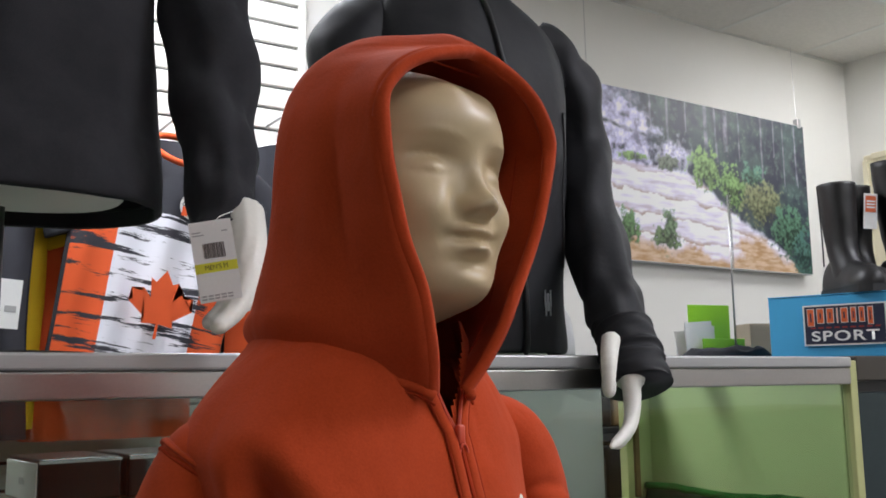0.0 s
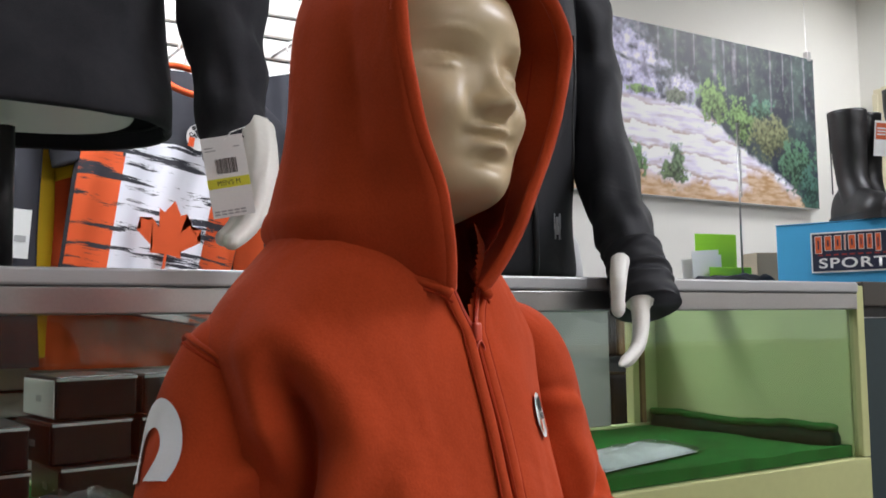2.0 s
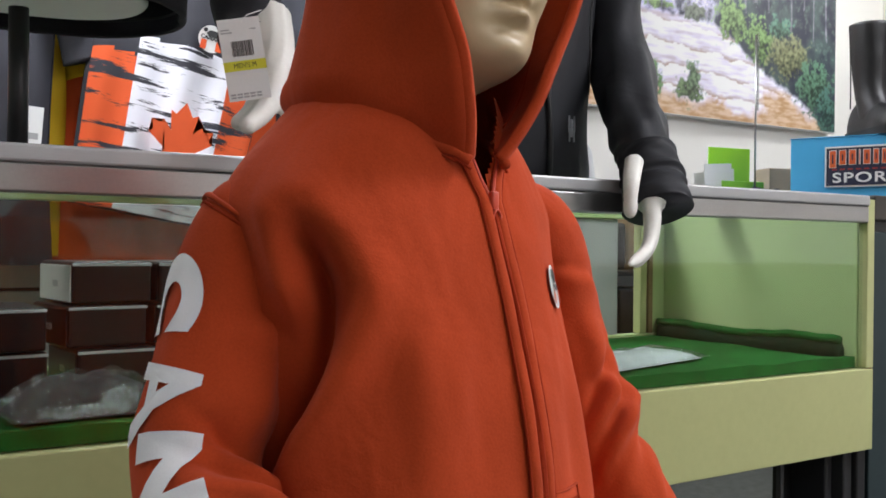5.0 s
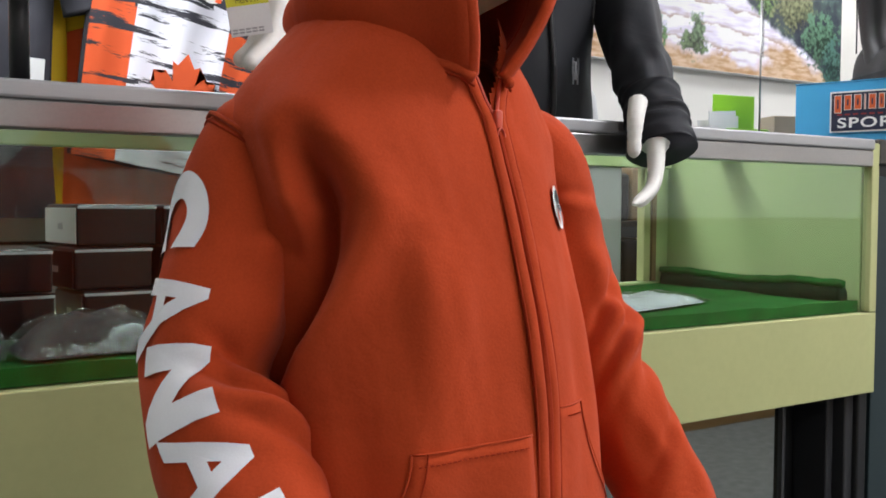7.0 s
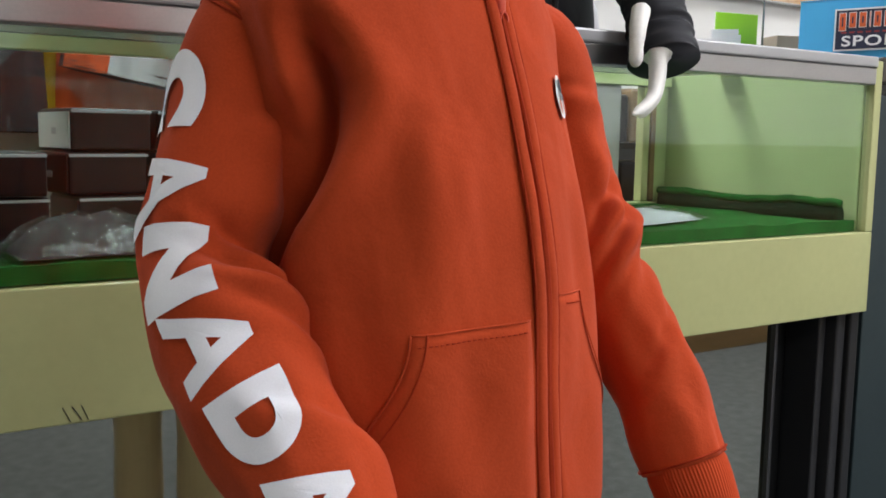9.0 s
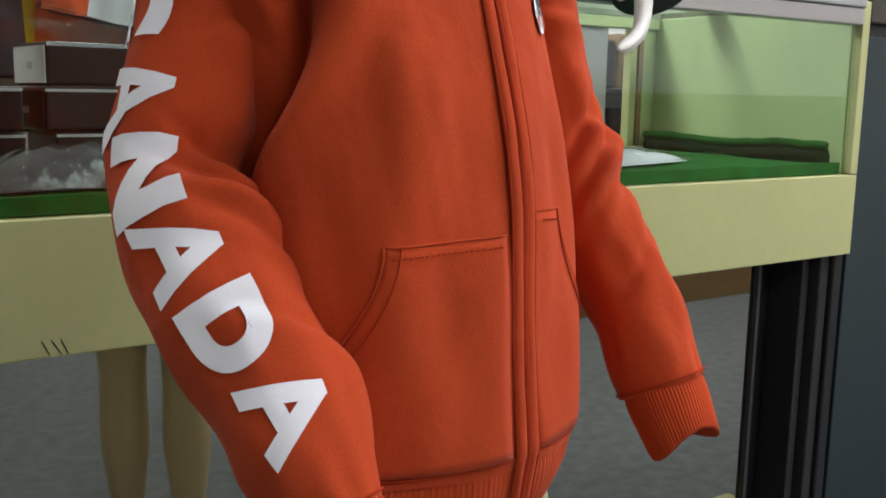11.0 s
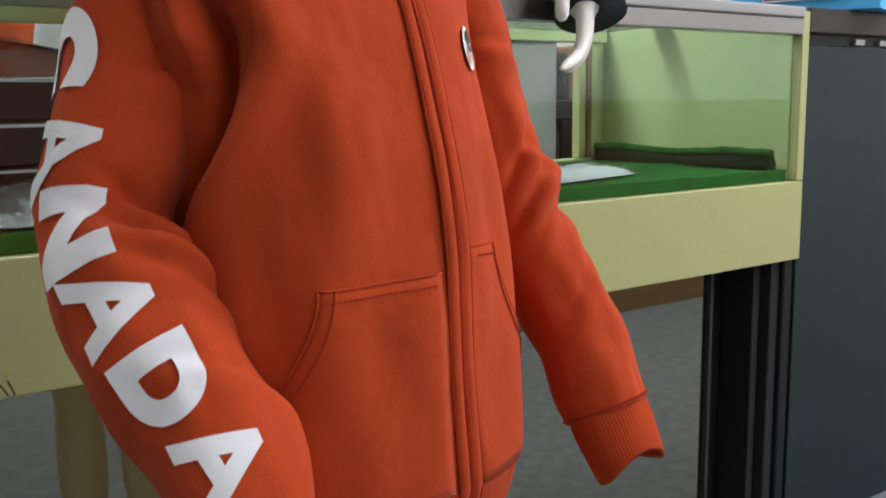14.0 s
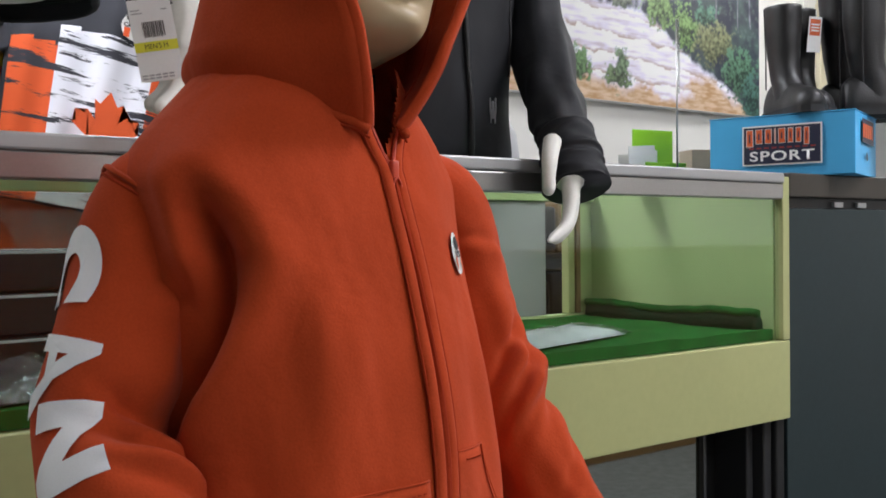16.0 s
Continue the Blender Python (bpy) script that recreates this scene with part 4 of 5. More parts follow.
def middle_form():
    bm = loft(jacket_torso([(0.9665, 0.868, 1.71, 0.11, 0.085), (1.06, 0.862, 1.71, 0.12, 0.09), (1.2, 0.855, 1.71, 0.125, 0.095), (1.36, 0.84, 1.72, 0.155, 0.10), (1.45, 0.836, 1.72, 0.15, 0.085), (1.52, 0.83, 1.72, 0.09, 0.06), (1.57, 0.83, 1.72, 0.05, 0.05), (1.62, 0.83, 1.72, 0.045, 0.045)], 40, 0.0), True, True, True)
    # hand hanging over the counter's front edge
    finger_set(bm, [([(0.935, 1.465, 0.995), (0.918, 1.44, 0.955), (0.905, 1.424, 0.925)], 0.022, 0.020),
                    ([(0.880, 1.430, 0.985), (0.855, 1.408, 0.962), (0.845, 1.399, 0.938), (0.841, 1.396, 0.910)], 0.013, 0.0085),
                    ([(0.902, 1.42, 0.935), (0.893, 1.41, 0.900), (0.872, 1.397, 0.872), (0.822, 1.376, 0.852)], 0.0135, 0.006),
                    ([(0.912, 1.428, 0.935), (0.905, 1.420, 0.900), (0.886, 1.408, 0.872), (0.842, 1.388, 0.850)], 0.0125, 0.006),
                    ([(0.920, 1.435, 0.935), (0.915, 1.430, 0.905), (0.900, 1.418, 0.880), (0.862, 1.400, 0.858)], 0.012, 0.006)])
    # arms inside the sleeves
    finger_set(bm, [([(0.95, 1.715, 1.44), (1.045, 1.69, 1.40), (1.058, 1.67, 1.30), (1.02, 1.615, 1.182), (0.975, 1.54, 1.083), (0.936, 1.468, 0.99)], 0.032, 0.024),
                    ([(0.72, 1.715, 1.44), (0.645, 1.705, 1.40), (0.625, 1.69, 1.27), (0.615, 1.68, 1.16), (0.604, 1.65, 1.07), (0.58, 1.62, 1.02)], 0.032, 0.028)])
    tagged(fuse(link("mannequin", bm, WHITE_FORM, True), 0.003), "white plastic adult torso mannequin on the counter", "mannequin")
    ob = thing("softshell_jacket", "black softshell zip jacket with thumb-hole cuffs on a torso mannequin", "jacket")
    rings = jacket_torso([(0.9725, 0.868, 1.70, 0.130, 0.105), (0.985, 0.868, 1.70, 0.135, 0.11), (1.06, 0.862, 1.70, 0.138, 0.112), (1.18, 0.855, 1.70, 0.146, 0.115), (1.30, 0.846, 1.70, 0.168, 0.122), (1.40, 0.838, 1.71, 0.190, 0.118), (1.47, 0.836, 1.715, 0.182, 0.10), (1.515, 0.832, 1.72, 0.145, 0.085), (1.545, 0.83, 1.72, 0.095, 0.07), (1.57, 0.83, 1.72, 0.062, 0.06), (1.62, 0.83, 1.72, 0.058, 0.056)], seed=2.0)
    part("body", loft(rings), BLACK_SOFTSHELL, ob, smooth=True)
    part("hem", tube([Vector(p) + Vector((0, 0, 0.012)) for p in rings[0]] + [Vector(rings[0][0]) + Vector((0, 0, 0.012))], 0.0018, 6, False), BLACK_FLEECE, ob, smooth=True)
    zipl = []
    for r in rings:
        zipl.append(Vector(r[54]) + Vector((0.0, -0.002, 0)))
    part("front_zip", tube(zipl, 0.0045, 8, True), BLACK, ob, smooth=True)
    for q in (-1, 1):
        seam = [Vector(r[54 + q * 13]) + Vector((0, -0.001, 0)) for r in rings[30:56]]
        part("shoulder_seam", tube(seam, 0.0016, 6), BLACK_FLEECE, ob, smooth=True)
        pocket = [Vector(r[54 + q * 8]) + Vector((0, -0.001, 0)) for r in rings[14:27]]
        part("pocket_zip", tube(pocket, 0.0022, 6), BLACK, ob, smooth=True)
    right = [(0.985, 1.715, 1.50, 0.040), (1.030, 1.700, 1.46, 0.046), (1.058, 1.688, 1.405, 0.046), (1.060, 1.672, 1.30, 0.0445), (1.0225, 1.617, 1.182, 0.0440), (0.977, 1.542, 1.083, 0.0420), (0.948, 1.493, 1.03, 0.0385), (0.936, 1.472, 0.998, 0.0370)]
    part("sleeve", loft(arm_rings(right, fold=0.008, seed=1.0), True, True, True), BLACK_SOFTSHELL, ob, smooth=True)
    cuff = [(0.941, 1.471, 1.004, 0.0395), (0.936, 1.456, 0.975, 0.041), (0.931, 1.443, 0.948, 0.043), (0.926, 1.432, 0.924, 0.046)]
    part("cuff", loft(arm_rings(cuff, 36, 0.004, 4.0), True, True, True), BLACK_SOFTSHELL, ob, "stretch cuff with a thumb hole", smooth=True)
    left = [(0.70, 1.715, 1.475, 0.045), (0.655, 1.71, 1.43, 0.060), (0.632, 1.70, 1.36, 0.058), (0.622, 1.69, 1.26, 0.053), (0.615, 1.68, 1.16, 0.048), (0.605, 1.65, 1.07, 0.044)]
    part("sleeve", loft(arm_rings(left, seed=7.0), True, True, True), BLACK_SOFTSHELL, ob, smooth=True)
    logo = bmesh.new()
    c = Vector((0.906, 1.586, 1.046))
    for dx, dz, w, h in ((0, 0, 0.0018, 0.013), (-0.005, 0.006, 0.0008, 0.012), (0.005, 0.006, 0.0008, 0.012), (-0.004, -0.010, 0.0008, 0.010), (0.004, -0.010, 0.0008, 0.010)):
        block(c.x + dx - w, c.x + dx + w, c.y - 0.0015, c.y + 0.0015, c.z + dz - h, c.z + dz + h, 0.0007, bm=logo)
    part("emblem", logo, GREY_PRINT, ob, "small grey emblem")


middle_form()


def left_form():
    bm = loft(jacket_torso([(1.15, 0.165, 1.69, 0.15, 0.095), (1.17, 0.165, 1.69, 0.155, 0.10), (1.28, 0.14, 1.70, 0.14, 0.095), (1.45, 0.14, 1.70, 0.16, 0.10), (1.56, 0.14, 1.71, 0.15, 0.09), (1.64, 0.14, 1.71, 0.08, 0.06), (1.72, 0.14, 1.71, 0.05, 0.05)], 40, 0.0), True, True, True)
    finger_set(bm, [([(0.405, 1.50, 1.12), (0.398, 1.47, 1.08), (0.392, 1.455, 1.045)], 0.024, 0.022),
                    ([(0.392, 1.45, 1.05), (0.375, 1.435, 1.01), (0.345, 1.42, 0.985)], 0.016, 0.008),
                    ([(0.385, 1.465, 1.05), (0.37, 1.45, 1.012), (0.343, 1.437, 0.99)], 0.015, 0.008),
                    ([(0.402, 1.46, 1.06), (0.41, 1.445, 1.03), (0.398, 1.43, 1.0)], 0.014, 0.010),
                    ([(0.24, 1.70, 1.54), (0.345, 1.68, 1.50), (0.40, 1.635, 1.404), (0.40, 1.603, 1.295), (0.395, 1.567, 1.214), (0.394, 1.52, 1.13), (0.40, 1.49, 1.10)], 0.034, 0.022)])
    tagged(fuse(link("mannequin", bm, WHITE_FORM, True), 0.003), "white plastic adult torso mannequin on a stand", "mannequin")
    st = thing("form_stand", "dark steel pole stand on the counter", "stand")
    part("pole", tube([(0.182, 1.70, 0.972), (0.182, 1.70, 1.14)], 0.011, 16), CHARCOAL, st, smooth=True)
    bm = tube([(0.182, 1.70, 0.9655), (0.182, 1.70, 0.972)], 0.11, 40)
    part("base", bm, CHARCOAL, st)
    ob = thing("fleece_top", "black fleece pullover on a torso mannequin", "pullover")
    rings = jacket_torso([(1.135, 0.165, 1.675, 0.190, 0.135), (1.141, 0.165, 1.675, 0.197, 0.142), (1.18, 0.165, 1.68, 0.194, 0.138), (1.25, 0.163, 1.69, 0.190, 0.13), (1.36, 0.160, 1.69, 0.188, 0.125), (1.46, 0.152, 1.70, 0.194, 0.12), (1.55, 0.14, 1.70, 0.185, 0.10), (1.60, 0.135, 1.705, 0.14, 0.085), (1.65, 0.135, 1.71, 0.075, 0.065), (1.72, 0.135, 1.71, 0.06, 0.058)], seed=5.0, fold=0.01)
    body = part("body", loft(rings), BLACK_FLEECE, ob, smooth=True)
    sol = body.modifiers.new("thick", "SOLIDIFY")
    sol.thickness, sol.offset = 0.004, -1
    ring = [Vector(p) + Vector((0, 0, 0.022)) for p in rings[1]]
    part("hem_stitch", tube(ring + ring[:1], 0.0014, 6, False), BLACK, ob)
    right = [(0.27, 1.70, 1.60, 0.05), (0.345, 1.68, 1.53, 0.062), (0.392, 1.65, 1.46, 0.058), (0.403, 1.633, 1.404, 0.0545), (0.401, 1.603, 1.295, 0.0505), (0.397, 1.567, 1.214, 0.0440), (0.394, 1.538, 1.153, 0.0390), (0.392, 1.512, 1.105, 0.0375), (0.392, 1.495, 1.085, 0.0370)]
    part("sleeve", loft(arm_rings(right, fold=0.010, seed=3.0), True, True, True), BLACK_FLEECE, ob, smooth=True)
    left = [(0.01, 1.70, 1.58, 0.05), (-0.05, 1.695, 1.50, 0.064), (-0.08, 1.68, 1.38, 0.058), (-0.09, 1.66, 1.26, 0.05), (-0.09, 1.63, 1.12, 0.044)]
    part("sleeve", loft(arm_rings(left, seed=9.0), True, True, True), BLACK_FLEECE, ob, smooth=True)


left_form()


def price_tag():
    ob = thing("price_tag", "white hang tag with barcode and yellow size band", "tag", at=pose(0.343, 1.410, 1.053, 0, -10, -22) @ Matrix.Diagonal((0.83, 1, 0.96, 1)))
    w, h = 0.049, 0.083
    part("card", block(-w / 2, w / 2, -0.0004, 0.0004, -h / 2, h / 2, 0.0002), CARD, ob)
    part("size_band", block(-w / 2, w / 2, -0.0007, -0.0005, -0.0115, -0.0015), TAG_YELLOW, ob)
    bm = bmesh.new()
    rnd = random.Random(8)
    x = -0.012
    while x < 0.013:
        b = rnd.choice((0.0004, 0.0008, 0.0012))
        block(x, x + b, -0.0007, -0.0005, 0.003, 0.0185, bm=bm)
        x += b + rnd.choice((0.0005, 0.0009))
    tagged(part("barcode", bm, INK_BLACK, ob), kind="stuff")
    bm = lettering("MEN'S M", 0.0072)
    bmesh.ops.transform(bm, matrix=pose(0, -0.0009, -0.0066, 90, 0, 0), verts=bm.verts)
    part("size_text", bm, INK_BLACK, ob)
    bm = bmesh.new()
    for x0, x1, z in ((-0.022, -0.012, 0.030), (-0.022, -0.009, 0.027), (0.012, 0.019, 0.029)):
        block(x0, x1, -0.0007, -0.0005, z, z + 0.0012, bm=bm)
    for z in (-0.036, -0.039):
        for k in range(5):
            block(-0.022 + 0.0075 * k, -0.016 + 0.0075 * k, -0.0007, -0.0005, z, z + 0.0018, bm=bm)
    tagged(part("small_print", bm, INK_GREY, ob), kind="stuff")
    part("thread", tube([(0.003, -0.001, 0.037), (0.012, 0.004, 0.045), (0.03, 0.02, 0.052)], 0.0005, 5), INK_WHITE, ob)


price_tag()


# ---- shirts on the slat wall ----
def shirt_bm(w, h, shoulder, depth=0.05, seed=0.0, nx=26, nz=30, x0=-1.0, x1=1.0, out=0.0):
    """A hanging shirt front and back, w wide, from 0 down to -h; x0, x1: the part of its width."""
    bm = bmesh.new()
    for face in (1, -1):
        g = []
        for j in range(nz + 1):
            row = []
            for i in range(nx + 1):
                q = x0 + (x1 - x0) * i / nx
                s = j / nz
                top = -shoulder * abs(q) ** 1.3
                z = top + (-h - top) * s
                half = w / 2 * (1 + 0.03 * math.sin(s * 5 + seed))
                y = -face * (depth * math.sqrt(max(0.0, 1 - q * q)) * (0.4 + 0.6 * min(1, s * 3)) + out)
                y -= 0.014 * noise.noise((q * 3 + seed, s * 1.3, face)) + 0.006 * math.sin(q * 14 + seed + s * 2)
                row.append(bm.verts.new((q * half, y, z)))
            g.append(row)
        for j in range(nz):
            for i in range(nx):
                bm.faces.new((g[j][i], g[j][i + 1], g[j + 1][i + 1], g[j + 1][i]))
    return bm


def short_sleeve(side, w, seed):
    c = [(side * w * 0.44, 0, -0.035, 0.05), (side * w * 0.58, 0, -0.09, 0.065), (side * w * 0.64, 0, -0.16, 0.07), (side * w * 0.67, -0.005, -0.22, 0.072)]
    rows = spline(c, 16)
    return loft([[(p[0] + p[3] * 0.75 * math.cos(a), p[1] + 0.03 * math.sin(a) + 0.004 * noise.noise((seed, a, p[2] * 20)), p[2] + 0.25 * p[3] * math.cos(a) * side) for a in np.linspace(0, 2 * math.pi, 20, endpoint=False)] for p in rows], True, True, True)


def hanger(parent_at, w):
    ob = thing("hanger", "clear plastic clothes hanger on the slat wall", "hanger", "hangers", at=parent_at)
    hook = [(0, 0.0, 0.0), (0, 0, 0.05)] + [(0.022 * math.cos(a) - 0.022 * 0, 0, 0.07 + 0.022 * math.sin(a)) for a in np.linspace(-1.2, 3.6, 16)]
    part("hook", tube(hook, 0.003, 8), INK_WHITE, ob, smooth=True)
    p = ob.matrix_basis.translation
    part("peg", tube([(0.0, 0.0, 0.088), (0.0, Y1 - 0.028 - p.y, 0.088)], 0.004, 8), STEEL, ob, smooth=True)
    arms = [(-w * 0.4, 0, -0.06), (-w * 0.2, 0, -0.02), (0, 0, 0.0), (w * 0.2, 0, -0.02), (w * 0.4, 0, -0.06)]
    part("arm", tube([tuple(p) for p in spline(arms, 20)], 0.006, 8), INK_WHITE, ob, smooth=True)


BRUSH = mat("brush_stroke_print", (0.80, 0.80, 0.84), 0.75, vary=0.0, bump=0.1)


def brush_nodes(m, white, black):
    nt = m.node_tree
    b = nt.nodes["Principled BSDF"]
    tc = nt.nodes.new("ShaderNodeTexCoord")
    mp = nt.nodes.new("ShaderNodeMapping")
    mp.inputs["Scale"].default_value = (3.2, 3.0, 34.0)
    mp.inputs["Rotation"].default_value = (0, radians(-6), 0)
    nz = nt.nodes.new("ShaderNodeTexNoise")
    nz.inputs["Scale"].default_value = 1.0
    nz.inputs["Detail"].default_value = 9
    nz.inputs["Roughness"].default_value = 0.72
    rp = nt.nodes.new("ShaderNodeValToRGB")
    rp.color_ramp.elements[0].position, rp.color_ramp.elements[1].position = 0.435, 0.455
    rp.color_ramp.elements[0].color, rp.color_ramp.elements[1].color = (*black, 1), (*white, 1)
    nt.links.new(tc.outputs["Object"], mp.inputs["Vector"])
    nt.links.new(mp.outputs[0], nz.inputs["Vector"])
    nt.links.new(nz.outputs["Fac"], rp.inputs[0])
    nt.links.new(rp.outputs[0], b.inputs["Base Color"])


brush_nodes(BRUSH, (0.80, 0.80, 0.86), (0.03, 0.03, 0.04))
BRUSH_RED = mat("red_brush_print", (0.78, 0.105, 0.02), 0.75, vary=0.0, bump=0.1)
brush_nodes(BRUSH_RED, (0.80, 0.11, 0.02), (0.03, 0.03, 0.04))


def leaf_points():
    half = [(0, -0.62), (0.03, -0.62), (0.025, -0.33), (0.30, -0.36), (0.27, -0.24), (0.62, 0.02), (0.54, 0.07), (0.60, 0.27), (0.42, 0.23), (0.37, 0.31), (0.21, 0.14), (0.27, 0.52), (0.16, 0.46), (0, 0.72)]
    return half + [(-x, y) for x, y in half[-2:0:-1]]


def crop_shirt(bm, zlo, zhi):
    kill = [f for f in bm.faces if not zlo <= f.calc_center_median().z <= zhi]
    bmesh.ops.delete(bm, geom=kill, context="FACES")
    return bm


def canada_jersey(at, w=0.42, h=0.62):
    ob = thing("soccer_jersey", "charcoal jersey with red and white brushed flag print and maple leaf", "jersey", "hanging shirts", at=at)
    part("body", shirt_bm(w, h, 0.06, 0.045), NAVY_SHIRT, ob, smooth=True)
    for q in (-1, 1):
        part("sleeve", short_sleeve(q, w, q), NAVY_SHIRT, ob, smooth=True)
    part("collar", tube([(0.075 * math.cos(a), -0.028 + 0.045 * math.sin(a) - 0.012, -0.028 + 0.045 * math.sin(a)) for a in np.linspace(0, 2 * math.pi, 30)], 0.008, 8, False), ORANGE_SHIRT, ob, smooth=True)
    part("white_print", crop_shirt(shirt_bm(w, h, 0.06, 0.045, x0=-0.52, x1=0.52, out=0.0025, nx=30, nz=60), -h, -0.20), BRUSH, ob, "white brushed flag field", smooth=True)
    part("red_print", crop_shirt(shirt_bm(w, h, 0.06, 0.045, x0=-0.97, x1=-0.52, out=0.0025, nx=16, nz=60), -h, -0.25), BRUSH_RED, ob, "red brushed side band", smooth=True)
    part("red_print", crop_shirt(shirt_bm(w, h, 0.06, 0.045, x0=0.52, x1=0.97, out=0.0025, nx=16, nz=60), -h, -0.25), BRUSH_RED, ob, smooth=True)
    bm = bmesh.new()
    pts = leaf_points()
    top = [bm.verts.new((0.01 + 0.124 * x, -0.090, -0.43 + 0.124 * y)) for x, y in pts]
    bmesh.ops.triangulate(bm, faces=[bm.faces.new(top)], ngon_method="EAR_CLIP")
    part("maple_leaf", bm, ORANGE_SHIRT, ob, "red maple leaf print")
    bm = bmesh.new()
    bm.faces.new([bm.verts.new((0.085 + 0.034 * math.cos(a), -0.052, -0.205 + 0.034 * math.sin(a))) for a in np.linspace(0, 2 * math.pi, 24, endpoint=False)])
    crest = part("crest", bm, INK_WHITE, ob, "round ball crest")
    crest.location = (-0.035, -0.004, 0.04)
    bm = bmesh.new()
    for x, z, a, b in ((0.085, -0.193, 0.016, 0.010), (0.066, -0.186, 0.006, 0.006), (0.104, -0.186, 0.006, 0.006)):
        bm.faces.new([bm.verts.new((x + a * math.cos(t), -0.0535, z + b * math.sin(t))) for t in np.linspace(0, 2 * math.pi, 6, endpoint=False)])
    part("crest_patch", bm, INK_BLACK, crest)
    for x in (0.066, 0.104):
        part("crest_patch", block(x - 0.007, x + 0.007, -0.054, -0.0525, -0.233, -0.210), ORANGE_SHIRT, crest)
    bm = lettering("CANADA", 0.0135, 0, 0.0006)
    bmesh.ops.transform(bm, matrix=pose(0.085, -0.0548, -0.2045, 90, 0, 0), verts=bm.verts)
    part("crest_word", bm, INK_BLACK, crest)


def plain_shirt(at, w, h, body, band, label, seed=0.0, arms=None):
    ob = thing("shirt", label, "shirt", "hanging shirts", at=at)
    part("body", shirt_bm(w, h, 0.06, 0.045, seed), body, ob, smooth=True)
    for q in (-1, 1):
        part("sleeve", short_sleeve(q, w, seed + q), arms or band, ob, smooth=True)
    part("side_band", shirt_bm(w, h, 0.06, 0.045, seed, x0=-0.98, x1=-0.6, out=0.003, nx=8), band, ob, smooth=True)
    part("side_band", shirt_bm(w, h, 0.06, 0.045, seed, x0=0.6, x1=0.98, out=0.003, nx=8), band, ob, smooth=True)
    hanger(at @ pose(0, 0.01, 0.005), w)
    return ob


canada_jersey(pose(0.75, 2.84, 1.545, 0, 10, 0))
hanger(pose(0.75, 2.86, 1.55, 0, 10, 0), 0.40)
plain_shirt(pose(1.08, 2.90, 1.60), 0.38, 0.62, NAVY_SHIRT, ORANGE_SHIRT, "charcoal polyester shirt with orange shoulder bands", 2.0)
plain_shirt(pose(0.62, 2.95, 1.47), 0.40, 0.66, ORANGE_SHIRT, ORANGE_SHIRT, "orange-red polyester shirt behind the flag jersey", 4.0, NAVY_SHIRT)
plain_shirt(pose(0.275, 2.93, 1.50), 0.36, 0.66, YELLOW_SHIRT, YELLOW_SHIRT, "yellow polyester shirt hanging between dark ones", 6.0)
plain_shirt(pose(0.20, 2.86, 1.52), 0.44, 0.70, NAVY_SHIRT, NAVY_SHIRT, "charcoal polyester shirt with a white swing tag", 8.0)
plain_shirt(pose(-0.35, 2.86, 1.54), 0.42, 0.66, ORANGE_SHIRT, NAVY_SHIRT, "orange and charcoal polyester shirt on the slat wall", 9.0)


def swing_tag():
    ob = thing("swing_tag", "white paper swing tag hanging on a dark shirt", "tag", at=pose(0.358, 2.79, 1.12, 0, 4, 0))
    part("card", block(-0.028, 0.028, -0.0005, 0.0005, -0.055, 0.055, 0.0002), CARD, ob)
    part("print", block(-0.004, 0.02, -0.001, -0.0006, -0.018, -0.004), INK_GREY, ob)


swing_tag()


